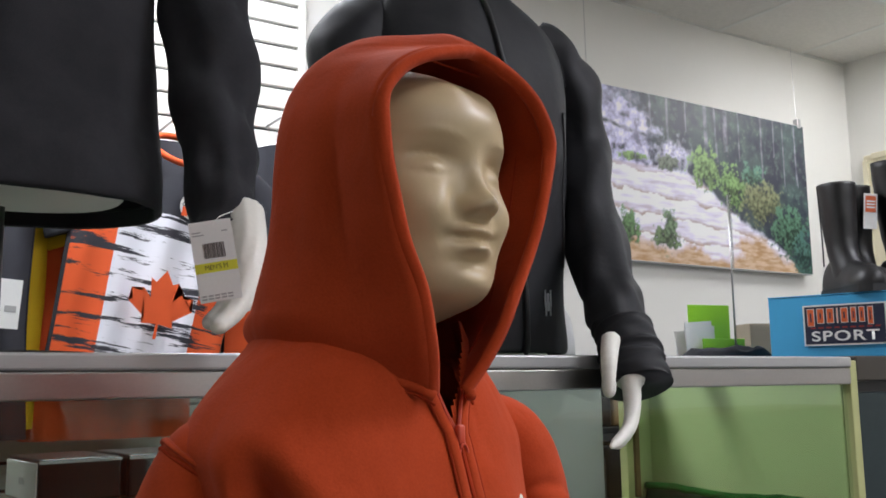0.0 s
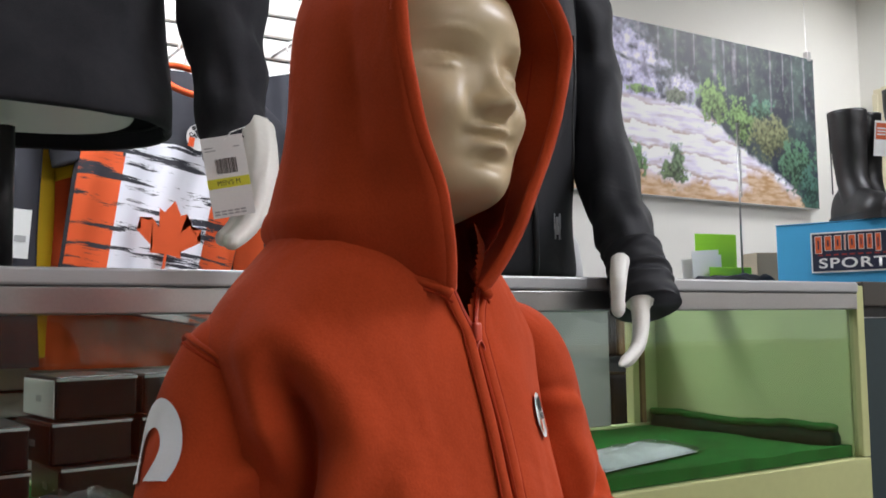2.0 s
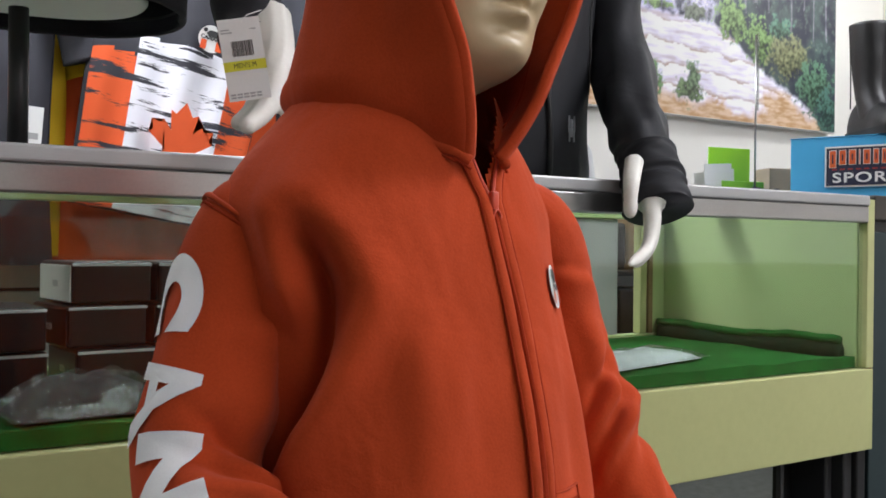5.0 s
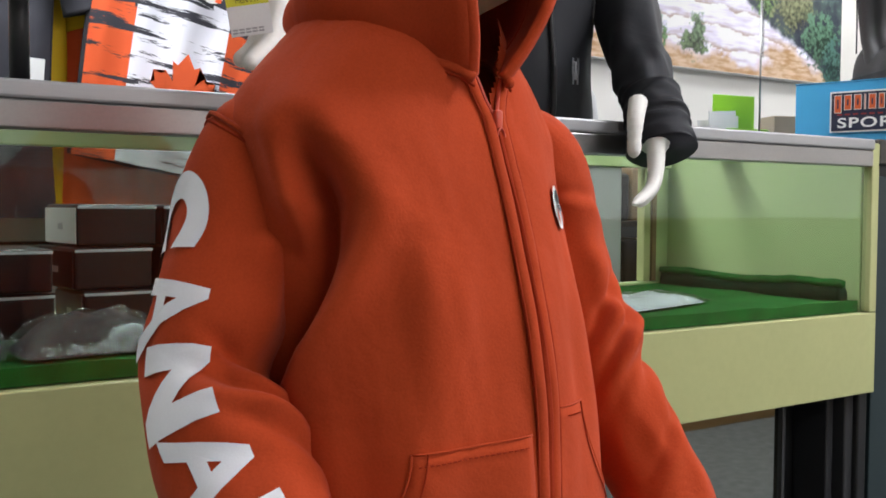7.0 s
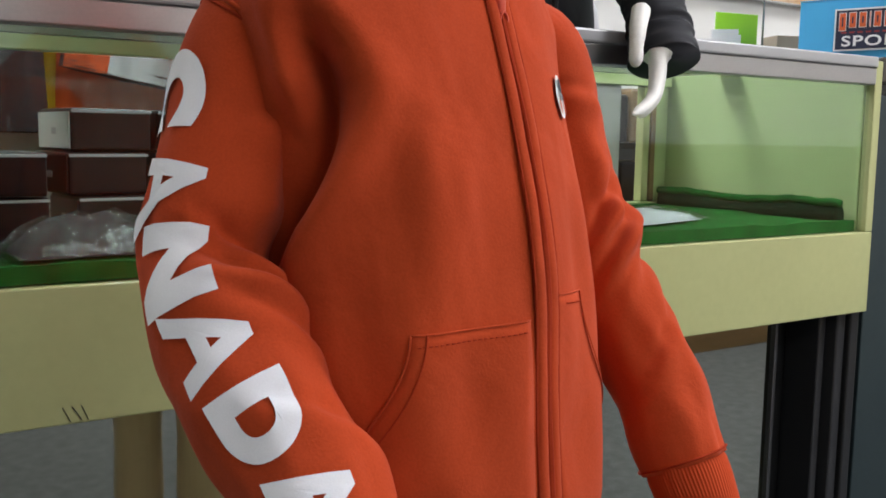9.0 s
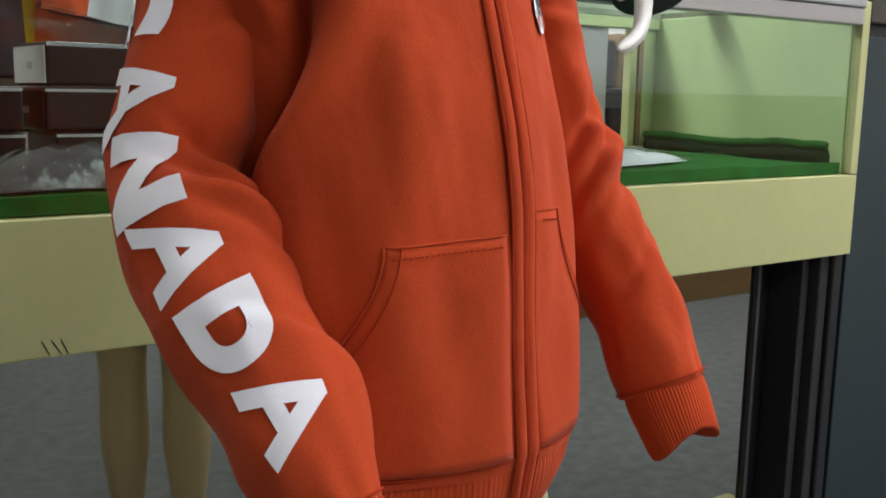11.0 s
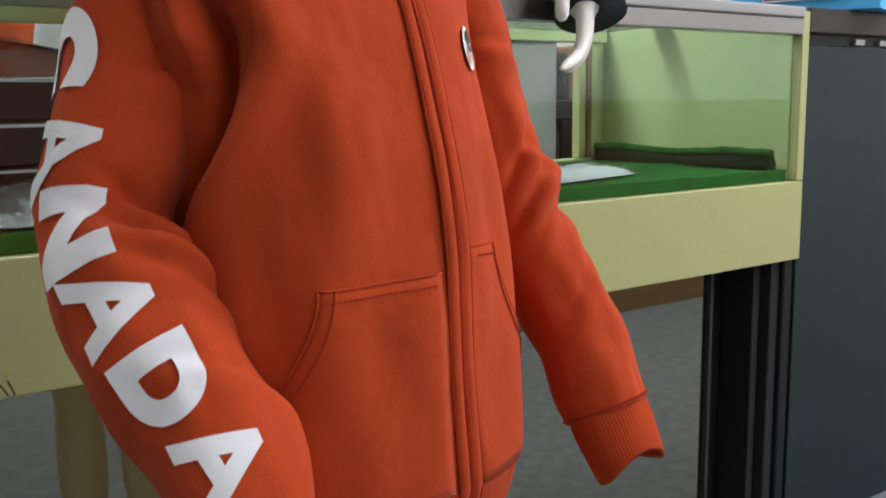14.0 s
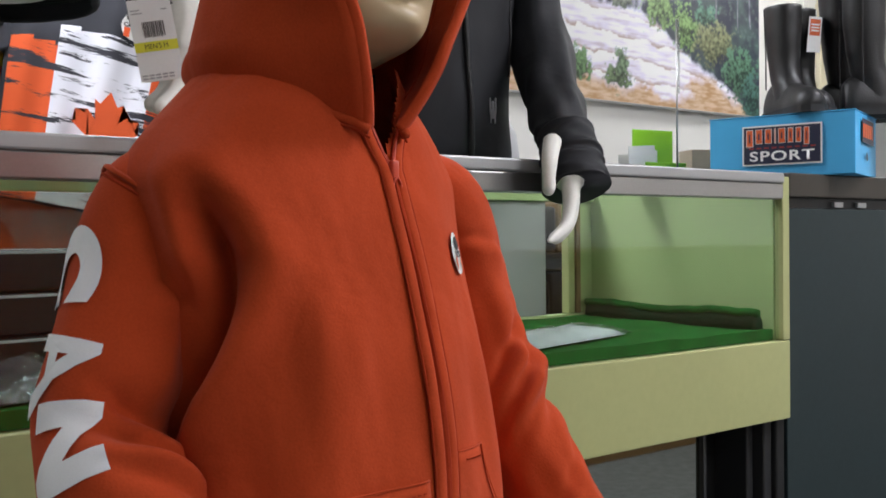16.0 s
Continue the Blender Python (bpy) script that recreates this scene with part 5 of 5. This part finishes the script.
# ---- landscape print on the wall ----
def wall_picture():
    x0, x1, z0, z1, y = 2.10, 3.62, 1.377, 2.045, Y1 - 0.045
    ob = thing("wall_picture", "unframed canvas photo print of a stepped waterfall in a forest", "picture")
    part("canvas", block(x0, x1, y, Y1 - 0.012, z0, z1, 0.002), CARD, ob)
    f = y - 0.001
    W, H = x1 - x0, z1 - z0

    def fbm(x, z, s, k=0.0, octaves=4):
        v, g = 0.0, 1.0
        for o in range(octaves):
            v += g * noise.noise((x * s * 2.27, z * s, k + o * 7.3))
            g, s = g * 0.55, s * 2.1
        return v

    def lerp(a, b, s):
        s = min(1.0, max(0.0, s))
        return tuple(p + (q - p) * s for p, q in zip(a, b))

    bank_line = [(0.0, 0.60), (0.30, 0.585), (0.50, 0.575), (0.56, 0.52), (0.63, 0.41), (0.74, 0.28), (0.84, 0.20), (0.90, 0.12), (0.95, 0.02), (1.0, -0.08)]
    trunks = [(0.575, 0.009, 0.68), (0.655, 0.011, 0.72), (0.615, 0.005, 0.66), (0.43, 0.005, 0.68), (0.805, 0.005, 0.60), (0.955, 0.005, 0.58), (0.90, 0.003, 0.55), (0.86, 0.003, 0.75), (0.37, 0.004, 0.74), (0.30, 0.005, 0.66), (0.24, 0.006, 0.62), (0.12, 0.005, 0.66), (0.71, 0.003, 0.70), (0.50, 0.003, 0.80)]
    shrubs = [(0.57, 0.60, 0.065, 0.13, (0.17, 0.27, 0.09)), (0.675, 0.50, 0.06, 0.14, (0.15, 0.25, 0.08)), (0.76, 0.60, 0.05, 0.08, (0.08, 0.17, 0.11)), (0.80, 0.43, 0.09, 0.14, (0.16, 0.17, 0.08)), (0.91, 0.27, 0.09, 0.17, (0.07, 0.14, 0.08)), (0.97, 0.13, 0.06, 0.16, (0.05, 0.11, 0.08)), (0.41, 0.15, 0.055, 0.08, (0.11, 0.16, 0.07)), (0.425, 0.23, 0.025, 0.10, (0.12, 0.18, 0.09)), (0.275, 0.18, 0.04, 0.11, (0.09, 0.17, 0.06)), (0.30, 0.605, 0.05, 0.03, (0.16, 0.25, 0.08)), (0.43, 0.60, 0.045, 0.05, (0.14, 0.16, 0.11)), (0.10, 0.62, 0.06, 0.05, (0.12, 0.20, 0.07))]

    def paint(a, b):
        """The printed photo's colour at the share a along and b up."""
        n1, n2, n3 = fbm(a, b, 5, 1.0), fbm(a, b, 16, 9.0), fbm(a, b, 42, 3.0, 3)
        # forest
        c = lerp((0.026, 0.028, 0.044), (0.060, 0.088, 0.080), 0.45 + 0.9 * n1 + 0.5 * n2)
        c = lerp(c, (0.13, 0.18, 0.14), (n2 * 0.7 + n3 * 0.6 - 0.15))
        for k, (x, w, low) in enumerate(trunks):
            d = abs(a - x - 0.010 * (b - 0.8) * math.sin(k * 2.1) - 0.002 * n1)
            if d < w and b > low + 0.03 * n3:
                c = lerp(c, (0.34, 0.32, 0.35), (1 - (d / w) ** 2) * (0.5 + 0.6 * n2))
        # white rock fall among the trees
        edge = 0.40 - 0.30 * max(0.0, b - 0.80) - a + 0.05 * n2
        c = lerp(c, lerp((0.22, 0.20, 0.30), (0.72, 0.69, 0.84), 0.55 + 0.9 * n2 + 0.35 * n3), edge * 14 * (1 if b < 0.90 + 0.06 * n1 else 0.35))
        c = lerp(c, lerp((0.30, 0.28, 0.36), (0.78, 0.75, 0.86), 0.6 + n3), (0.085 - math.hypot(a - 0.45, (b - 0.65) * 0.75) + 0.04 * n2) * 18)
        c = lerp(c, (0.035, 0.040, 0.045), (0.022 - abs(b - 0.76 + 0.25 * (a - 0.3) + 0.02 * n1)) * 50 * (0.6 + n2) * (a < 0.42))
        # river terraces
        bl = interp_line(a)
        s = bl - b + 0.02 * n2
        step = b * 8.6 + 1.6 * a + 0.30 * n1 + 0.07 * n2
        lip = step - math.floor(step)
        foam = lerp((0.52, 0.45, 0.46), (0.80, 0.79, 0.88), 0.40 + 0.7 * lip + 0.9 * fbm(a * 0.35, b * 2.2, 15, 5.0, 3))
        foam = lerp(foam, (0.40, 0.30, 0.24), (0.20 - lip) * 6 * (0.75 + n1))
        mud = lerp((0.42, 0.24, 0.10), (0.60, 0.44, 0.28), 0.5 + 1.1 * fbm(a, b * 4, 10, 2.0, 3))
        pool = 0.17 + 0.05 * math.sin(a * 11) + 0.07 * n1 - b
        fall = 0.075 - abs(a - 0.52 - 0.5 * (0.3 - b)) * (0.7 + 0.4 * n2)
        w = lerp(foam, mud, pool * 14 - max(0.0, fall * 26))
        c = lerp(c, w, s * 30)
        # shrubs along the bank
        for x, z, rx, rz, g in shrubs:
            d = 1.0 - math.hypot((a - x) / rx, (b - z) / rz) + 0.55 * n2 + 0.35 * n3
            if d > 0:
                leafy = 0.45 + 0.8 * n3 + 0.6 * n2 + 0.35 * (b - z) / rz
                c = lerp(c, lerp(tuple(q * 0.22 for q in g), tuple(q * 1.5 for q in g), leafy), d * 4)
        return c

    def interp_line(a):
        for (a0, b0), (a1, b1) in zip(bank_line, bank_line[1:]):
            if a <= a1:
                return b0 + (b1 - b0) * (a - a0) / (a1 - a0)
        return -0.08

    nx, nz = 300, 132
    bm = bmesh.new()
    tint = bm.verts.layers.float_color.new("print")
    grid = []
    for j in range(nz + 1):
        row = []
        for i in range(nx + 1):
            a, b = i / nx, j / nz
            v = bm.verts.new((x0 + 0.003 + (W - 0.006) * a, f, z0 + 0.003 + (H - 0.006) * b))
            v[tint] = (*(min(0.88, q * k) for q, k in zip(paint(a, b), (1.18, 1.20, 1.34))), 1.0)
            row.append(v)
        grid.append(row)
    for j in range(nz):
        for i in range(nx):
            bm.faces.new((grid[j][i], grid[j][i + 1], grid[j + 1][i + 1], grid[j + 1][i]))
    ink = bpy.data.materials.new("printed_canvas")
    ink.use_nodes = True
    nt = ink.node_tree
    at = nt.nodes.new("ShaderNodeAttribute")
    at.attribute_name = "print"
    nt.nodes["Principled BSDF"].inputs["Roughness"].default_value = 0.42
    nt.links.new(at.outputs["Color"], nt.nodes["Principled BSDF"].inputs["Base Color"])
    part("print", bm, ink, ob, "waterfall photo print")
    for x in (x1 - 0.03, 2.35):
        part("hanging_wire", tube([(x, y + 0.01, z1 - 0.01), (x, y + 0.015, CEIL + 0.002)], 0.0012, 6), STEEL, ob)
        part("wire_clip", block(x - 0.012, x + 0.012, y - 0.004, y + 0.02, z1 - 0.012, z1 + 0.03, 0.003), STEEL, ob)


wall_picture()


# ---- goods on the counter and the cabinet ----
def shoe_box():
    a, b = Vector((1.555, 1.705)), Vector((1.645, 1.452))
    ang = math.degrees(math.atan2(b.y - a.y, b.x - a.x))
    w = (b - a).length
    ob = thing("shoe_box", "bright blue cardboard shoe box with a printed panel", "shoe box", at=pose(a.x, a.y, 0.9685, 0, 0, ang))
    part("carton", block(0, w, 0, 0.20, 0.0, 0.1155, 0.0015), BOX_BLUE, ob)
    part("lid", block(-0.001, w + 0.001, -0.001, 0.201, 0.116, 0.1178, 0.0006), BOX_BLUE, ob)
    bm = block(0.065, 0.212, -0.0040, -0.0033, 0.022, 0.098)
    part("label_border", bm, INK_WHITE, ob)
    panel = part("label_panel", block(0.068, 0.209, -0.0046, -0.0041, 0.025, 0.095), NAVY, ob, "dark printed brand panel")
    bm = bmesh.new()
    x = 0.073
    for k in range(8):
        wd = 0.013 if k in (0, 1, 2, 4) else 0.010
        if k == 3:
            wd = 0.003
        low = 0.058 if k in (0, 7) else 0.063
        edge = block(x, x + wd, -0.0050, -0.0047, low, 0.091)
        part("logo_edge", edge, INK_WHITE, panel)
        block(x + 0.001, x + wd - 0.001, -0.0054, -0.0051, low + 0.001, 0.090, bm=bm)
        if wd > 0.005:
            part("logo_slot", block(x + wd * 0.4, x + wd * 0.6, -0.0058, -0.0055, low + 0.008, 0.083), NAVY, panel)
        x += wd + 0.0045
    part("logo_shape", bm, ORANGE, panel)
    bm = bmesh.new()
    for k in range(9):
        block(0.078 + 0.0142 * k, 0.087 + 0.0142 * k, -0.0052, -0.0047, 0.0535, 0.0565, bm=bm)
    part("logo_shape", bm, mat("dull_red_ink", (0.28, 0.03, 0.03), 0.5, bump=0), panel)
    bm = lettering("SPORT", 0.026, 0, 0.0005, 1.12)
    bmesh.ops.transform(bm, matrix=pose(0.1385, -0.0052, 0.0385, 90, 0, 0) @ Matrix.Diagonal((1.42, 1, 1, 1)), verts=bm.verts)
    part("printed_word", bm, INK_WHITE, panel)
    bm = block(w + 0.0032, w + 0.0038, 0.045, 0.155, 0.06, 0.105)
    part("end_label", bm, NAVY, ob)
    bm = bmesh.new()
    for k in range(5):
        block(w + 0.0040, w + 0.0044, 0.05 + 0.02 * k, 0.064 + 0.02 * k, 0.07, 0.096, bm=bm)
    part("logo_shape", bm, ORANGE, ob)
    bm = bmesh.new()
    bm.faces.new([bm.verts.new((w + 0.0036, 0.09 + 0.008 * math.cos(t), 0.035 + 0.008 * math.sin(t))) for t in np.linspace(0, 2 * math.pi, 16, endpoint=False)])
    part("finger_hole", bm, INK_BLACK, ob)


shoe_box()


def boot(at, label, tall=0.235):
    ob = thing("boot", label, "boot", "pairs of boots", at=at @ Matrix.Diagonal((0.82, 0.82, 1, 1)))
    shaft = smooth_table([(0.03, 0.030, 0.034, 0.048), (0.06, 0.024, 0.033, 0.044), (0.09, 0.010, 0.034, 0.040), (0.13, 0.004, 0.037, 0.043), (0.18, 0.002, 0.041, 0.047), (tall, 0.0, 0.043, 0.050)], 26)
    rings = []
    for z, cx, w, d in shaft:
        rings.append([(cx + (d + 0.003 * noise.noise((math.cos(a), math.sin(a), z * 30))) * math.cos(a), w * math.sin(a), z) for a in np.linspace(0, 2 * math.pi, 28, endpoint=False)])
    lip = rings[-1]
    rings.append([(x * 0.93, y * 0.93, z) for x, y, z in lip])
    rings.append([(x * 0.9, y * 0.9, z - 0.06) for x, y, z in lip])
    part("shaft", loft(rings, True, True, False), BOOT, ob, smooth=True)
    foot = smooth_table([(-0.048, 0.026, 0.05), (-0.03, 0.035, 0.065), (0.02, 0.036, 0.068), (0.06, 0.036, 0.055), (0.10, 0.039, 0.044), (0.135, 0.034, 0.036), (0.155, 0.014, 0.022)], 24)
    part("foot", loft([[(x, w * math.cos(a), 0.012 + h * max(0, math.sin(a)) - 0.004 * (math.sin(a) < 0)) for a in np.linspace(0, 2 * math.pi, 24, endpoint=False)] for x, w, h in foot], True, True, True), BOOT, ob, smooth=True)
    part("sole", loft([[(x * 1.02, (w + 0.003) * c, z) for x, w, h in foot for c in (1,)] + [(x * 1.02, -(w + 0.003), z) for x, w, h in reversed(foot)] for z in (0.0, 0.008, 0.014)], True, True, True), SOLE, ob)
    part("side_zip", tube([(-0.01, -0.0385, 0.06), (-0.012, -0.0375, 0.12), (-0.012, -0.0415, 0.22)], 0.0018, 6), CHARCOAL, ob)
    return ob


BZ = 0.9685 + 0.1178
boot(pose(1.682, 1.626, BZ, 0, 0, -118), "black leather child boot standing on the blue box", 0.222)
boot(pose(1.742, 1.632, BZ, 0, 0, -125), "black leather child boot with a red and white tag", 0.222)
boot(pose(1.770, 1.508, BZ, 0, 0, -45), "tall black leather boot standing on the blue box", 0.275)
boot(pose(1.815, 1.585, BZ, 0, 0, -42), "tall black leather boot beside its pair", 0.275)


def boot_tag():
    ob = thing("boot_tag", "white hang tag with a red block on a boot", "tag", at=pose(1.716, 1.578, BZ + 0.165, 0, 5, -35))
    part("card", block(-0.013, 0.013, -0.0006, 0.0006, -0.035, 0.035, 0.0003), CARD, ob)
    part("red_block", block(-0.010, 0.010, -0.0012, -0.0007, -0.002, 0.03), ORANGE, ob)
    bm = bmesh.new()
    for z in (0.006, 0.012, 0.018):
        block(-0.008, 0.008, -0.0016, -0.0013, z, z + 0.003, bm=bm)
    block(-0.004, 0.008, -0.0012, -0.0007, -0.022, -0.014, bm=bm)
    part("print", bm, INK_WHITE, ob)
    part("string", tube([(0, 0, 0.033), (0.004, 0.01, 0.05)], 0.0006, 5), INK_WHITE, ob)


boot_tag()


def sign_stand():
    ob = thing("sign_holder", "clear acrylic sign card on a thin steel stem", "sign holder", at=pose(1.642, 1.86, 0.9665))
    part("foot", tube([(0, 0, 0), (0, 0, 0.006)], 0.022, 24), BLACK, ob)
    part("stem", tube([(0, 0, 0.006), (0, 0, 0.36)], 0.0022, 8), STEEL, ob, smooth=True)
    part("sleeve_card", block(-0.010, 0.010, -0.0045, -0.003, 0.20, 0.365, 0.0005), POLY, ob).rotation_euler.z = 0.5


sign_stand()


def green_holder():
    ob = thing("leaflet_holder", "lime green plastic leaflet holder with papers on the counter", "leaflet holder", at=pose(1.555, 1.93, 0.9665, 0, 0, -10))
    bm = block(0.02, 0.13, 0.0, 0.003, 0.0, 0.125, 0.001)
    block(0.02, 0.13, -0.045, -0.042, 0.0, 0.05, 0.001, bm=bm)
    block(0.02, 0.13, -0.042, 0.0, 0.0, 0.003, bm=bm)
    part("holder", bm, LIME, ob)
    for k, (dx, ry) in enumerate(((0.0, -8), (0.012, -3), (-0.01, -14))):
        p = part("leaflet", block(-0.01 + dx, 0.06 + dx, -0.03 + 0.01 * k, -0.029 + 0.01 * k, 0.004, 0.085 - 0.008 * k), CARD, ob)
        p.rotation_euler.y = radians(ry * 0.4)


green_holder()


def cloth():
    bm = bmesh.new()
    nx, ny = 40, 16
    g = []
    for i in range(nx + 1):
        row = []
        for j in range(ny + 1):
            s, t = i / nx, j / ny
            x, y = 1.40 + 0.28 * s, 1.785 + 0.05 * t
            e = min(1, 5 * min(s, 1 - s, t, 1 - t) + 0.02)
            row.append(bm.verts.new((x, y, 0.9675 + e * (0.016 + 0.016 * s + 0.014 * noise.noise((s * 5, t * 4, 2)) + 0.012 * bell(s, 0.95, 0.08)))))
        g.append(row)
    for i in range(nx):
        for j in range(ny):
            bm.faces.new((g[i][j], g[i + 1][j], g[i + 1][j + 1], g[i][j + 1]))
    ob = link("folded_sweater", bm, BLACK_FLEECE, True)
    sol = ob.modifiers.new("thick", "SOLIDIFY")
    sol.thickness = 0.004
    tagged(ob, "crumpled black garment lying on the counter top", "garment")


cloth()
small = thing("carton", "small grey-brown cardboard carton on the counter", "carton", at=pose(1.765, 1.96, 0.9685, 0, 0, -20))
part("box", block(0, 0.10, -0.06, 0.0, 0.0, 0.085, 0.002), KRAFT, small)
dome = loft([[(1.075 + r * math.cos(a), 1.80 + r * math.sin(a) * 0.8, z) for a in np.linspace(0, 2 * math.pi, 28, endpoint=False)] for r, z in ((0.055, 0.9665), (0.054, 1.0), (0.048, 1.04), (0.034, 1.065), (0.01, 1.075))], True, True, True)
tagged(link("mannequin_head_base", dome, mat("grey_plastic", (0.42, 0.42, 0.43), 0.5, bump=0.02), True), "rounded grey plastic stand foot on the counter", "stand")


# ---- goods inside the case ----
def carton(at, label, pale):
    ob = thing("shoe_carton", label, "carton", "stacked cartons", at=at)
    part("wrap", block(0, 0.098, 0, 0.13, 0, 0.0515, 0.004), CARTON, ob)
    part("end_panel", block(-0.002, -0.0002, 0.003, 0.127, 0.003, 0.047, 0.0003), CARTON_END if pale else CARTON, ob)
    part("lid_edge", block(0.0, 0.098, -0.0012, -0.0002, 0.046, 0.0495, 0.0003), INK_GREY, ob)
    part("end_print", block(-0.0026, -0.0021, 0.05, 0.07, 0.02, 0.028), INK_GREY, ob)
    return ob


carton(pose(0.246, 1.72, ZD + 0.108, 0, 0, 6), "glossy black shoe carton with a white end, in the case", True)
one = carton(pose(0.242, 1.718, ZD + 0.055, 0, 0, 9), "glossy black shoe carton stacked in the case", False)
for x, y, z, r in ((0.262, 1.785, 0.0, 4), (0.362, 1.80, 0.106, 5), (0.360, 1.80, 0.053, 7), (0.364, 1.80, 0.0, 5), (0.128, 1.77, 0.053, 3), (0.132, 1.775, 0.0, 6), (0.02, 1.77, 0.053, 4), (0.018, 1.77, 0.0, 4), (0.466, 1.80, 0.053, 5), (0.468, 1.80, 0.0, 5), (-0.10, 1.77, 0.0, 4)):
    copy_thing(one, pose(x - 0.01, y - 0.07, ZD + 0.002 + z, 0, 0, r))


def poly_pack(at, w, d, h, fill, label):
    ob = thing("poly_pack", label, "packet", "poly packets", at=at)
    def pad(inset, lift, seed):
        bm = bmesh.new()
        nx, ny = 26, 16
        layers = []
        for face in (1, 0):
            g = []
            for i in range(nx + 1):
                row = []
                for j in range(ny + 1):
                    s, t = i / nx, j / ny
                    e = (1 - abs(2 * s - 1) ** 4) * (1 - abs(2 * t - 1) ** 4)
                    z = face * (h * e * (0.85 + 0.3 * noise.noise((s * 6 + seed, t * 5, 0)))) + lift
                    row.append(bm.verts.new((w * (s - 0.5) * inset, d * (t - 0.5) * inset, z)))
                g.append(row)
            for i in range(nx):
                for j in range(ny):
                    bm.faces.new((g[i][j], g[i + 1][j], g[i + 1][j + 1], g[i][j + 1]))
        return bm
    part("goods", pad(0.9, 0.001, 1.0), fill, ob, smooth=True)
    film = part("film", pad(1.0, 0.0035, 7.0), POLY, ob, "wrinkled clear film", smooth=True)
    return ob


GREY_CLOTH = mat("grey_goods", (0.72, 0.73, 0.74), 0.6, vary=0.3, scale=30, fine=200, bump=0.3, depth=0.002)
poly_pack(pose(0.235, 1.585, ZD + 0.003, 0, 0, 4), 0.17, 0.12, 0.042, BLACK_FLEECE, "black goods in a clear plastic bag in the case")
poly_pack(pose(0.10, 1.59, ZD + 0.003, 0, 0, -8), 0.10, 0.11, 0.058, BLACK_FLEECE, "black goods in a clear plastic bag in the case")
poly_pack(pose(-0.08, 1.61, ZD + 0.003, 0, 0, 4), 0.16, 0.12, 0.035, BLACK_FLEECE, "black goods in a clear plastic bag in the case")
poly_pack(pose(1.06, 1.61, ZD + 0.004, 0, 0, 14), 0.30, 0.10, 0.020, GREY_CLOTH, "silvery packet in clear film lying on green carpet")


def stock_rack():
    """A dark rack with wrapped goods behind the counter."""
    ob = thing("stock_rack", "dark stock rack with film-wrapped goods behind the counter", "rack", at=pose(1.50, 2.35, 0))
    part("back_panel", block(-0.16, 0.85, 0.305, 0.32, 0, 0.975), CHARCOAL, ob)
    part("upright", block(0.0, 0.03, 0, 0.03, 0, 1.0, 0.003), CHARCOAL, ob)
    part("upright", block(0.42, 0.45, 0, 0.03, 0, 1.0, 0.003), CHARCOAL, ob)
    for z in (0.35, 0.62, 0.8):
        part("shelf", block(-0.01, 0.46, -0.02, 0.3, z, z + 0.015, 0.002), CHARCOAL, ob)
    rnd = random.Random(12)
    for z in (0.365, 0.635, 0.815):
        x = 0.04
        while x < 0.36:
            w = rnd.uniform(0.06, 0.1)
            part("packet", block(x, x + w, -0.01, 0.22, z + 0.001, z + rnd.uniform(0.09, 0.14), 0.008), rnd.choice((BLACK_FLEECE, CARTON, ORANGE_SHIRT, BROWN)), ob)
            x += w + 0.006


stock_rack()
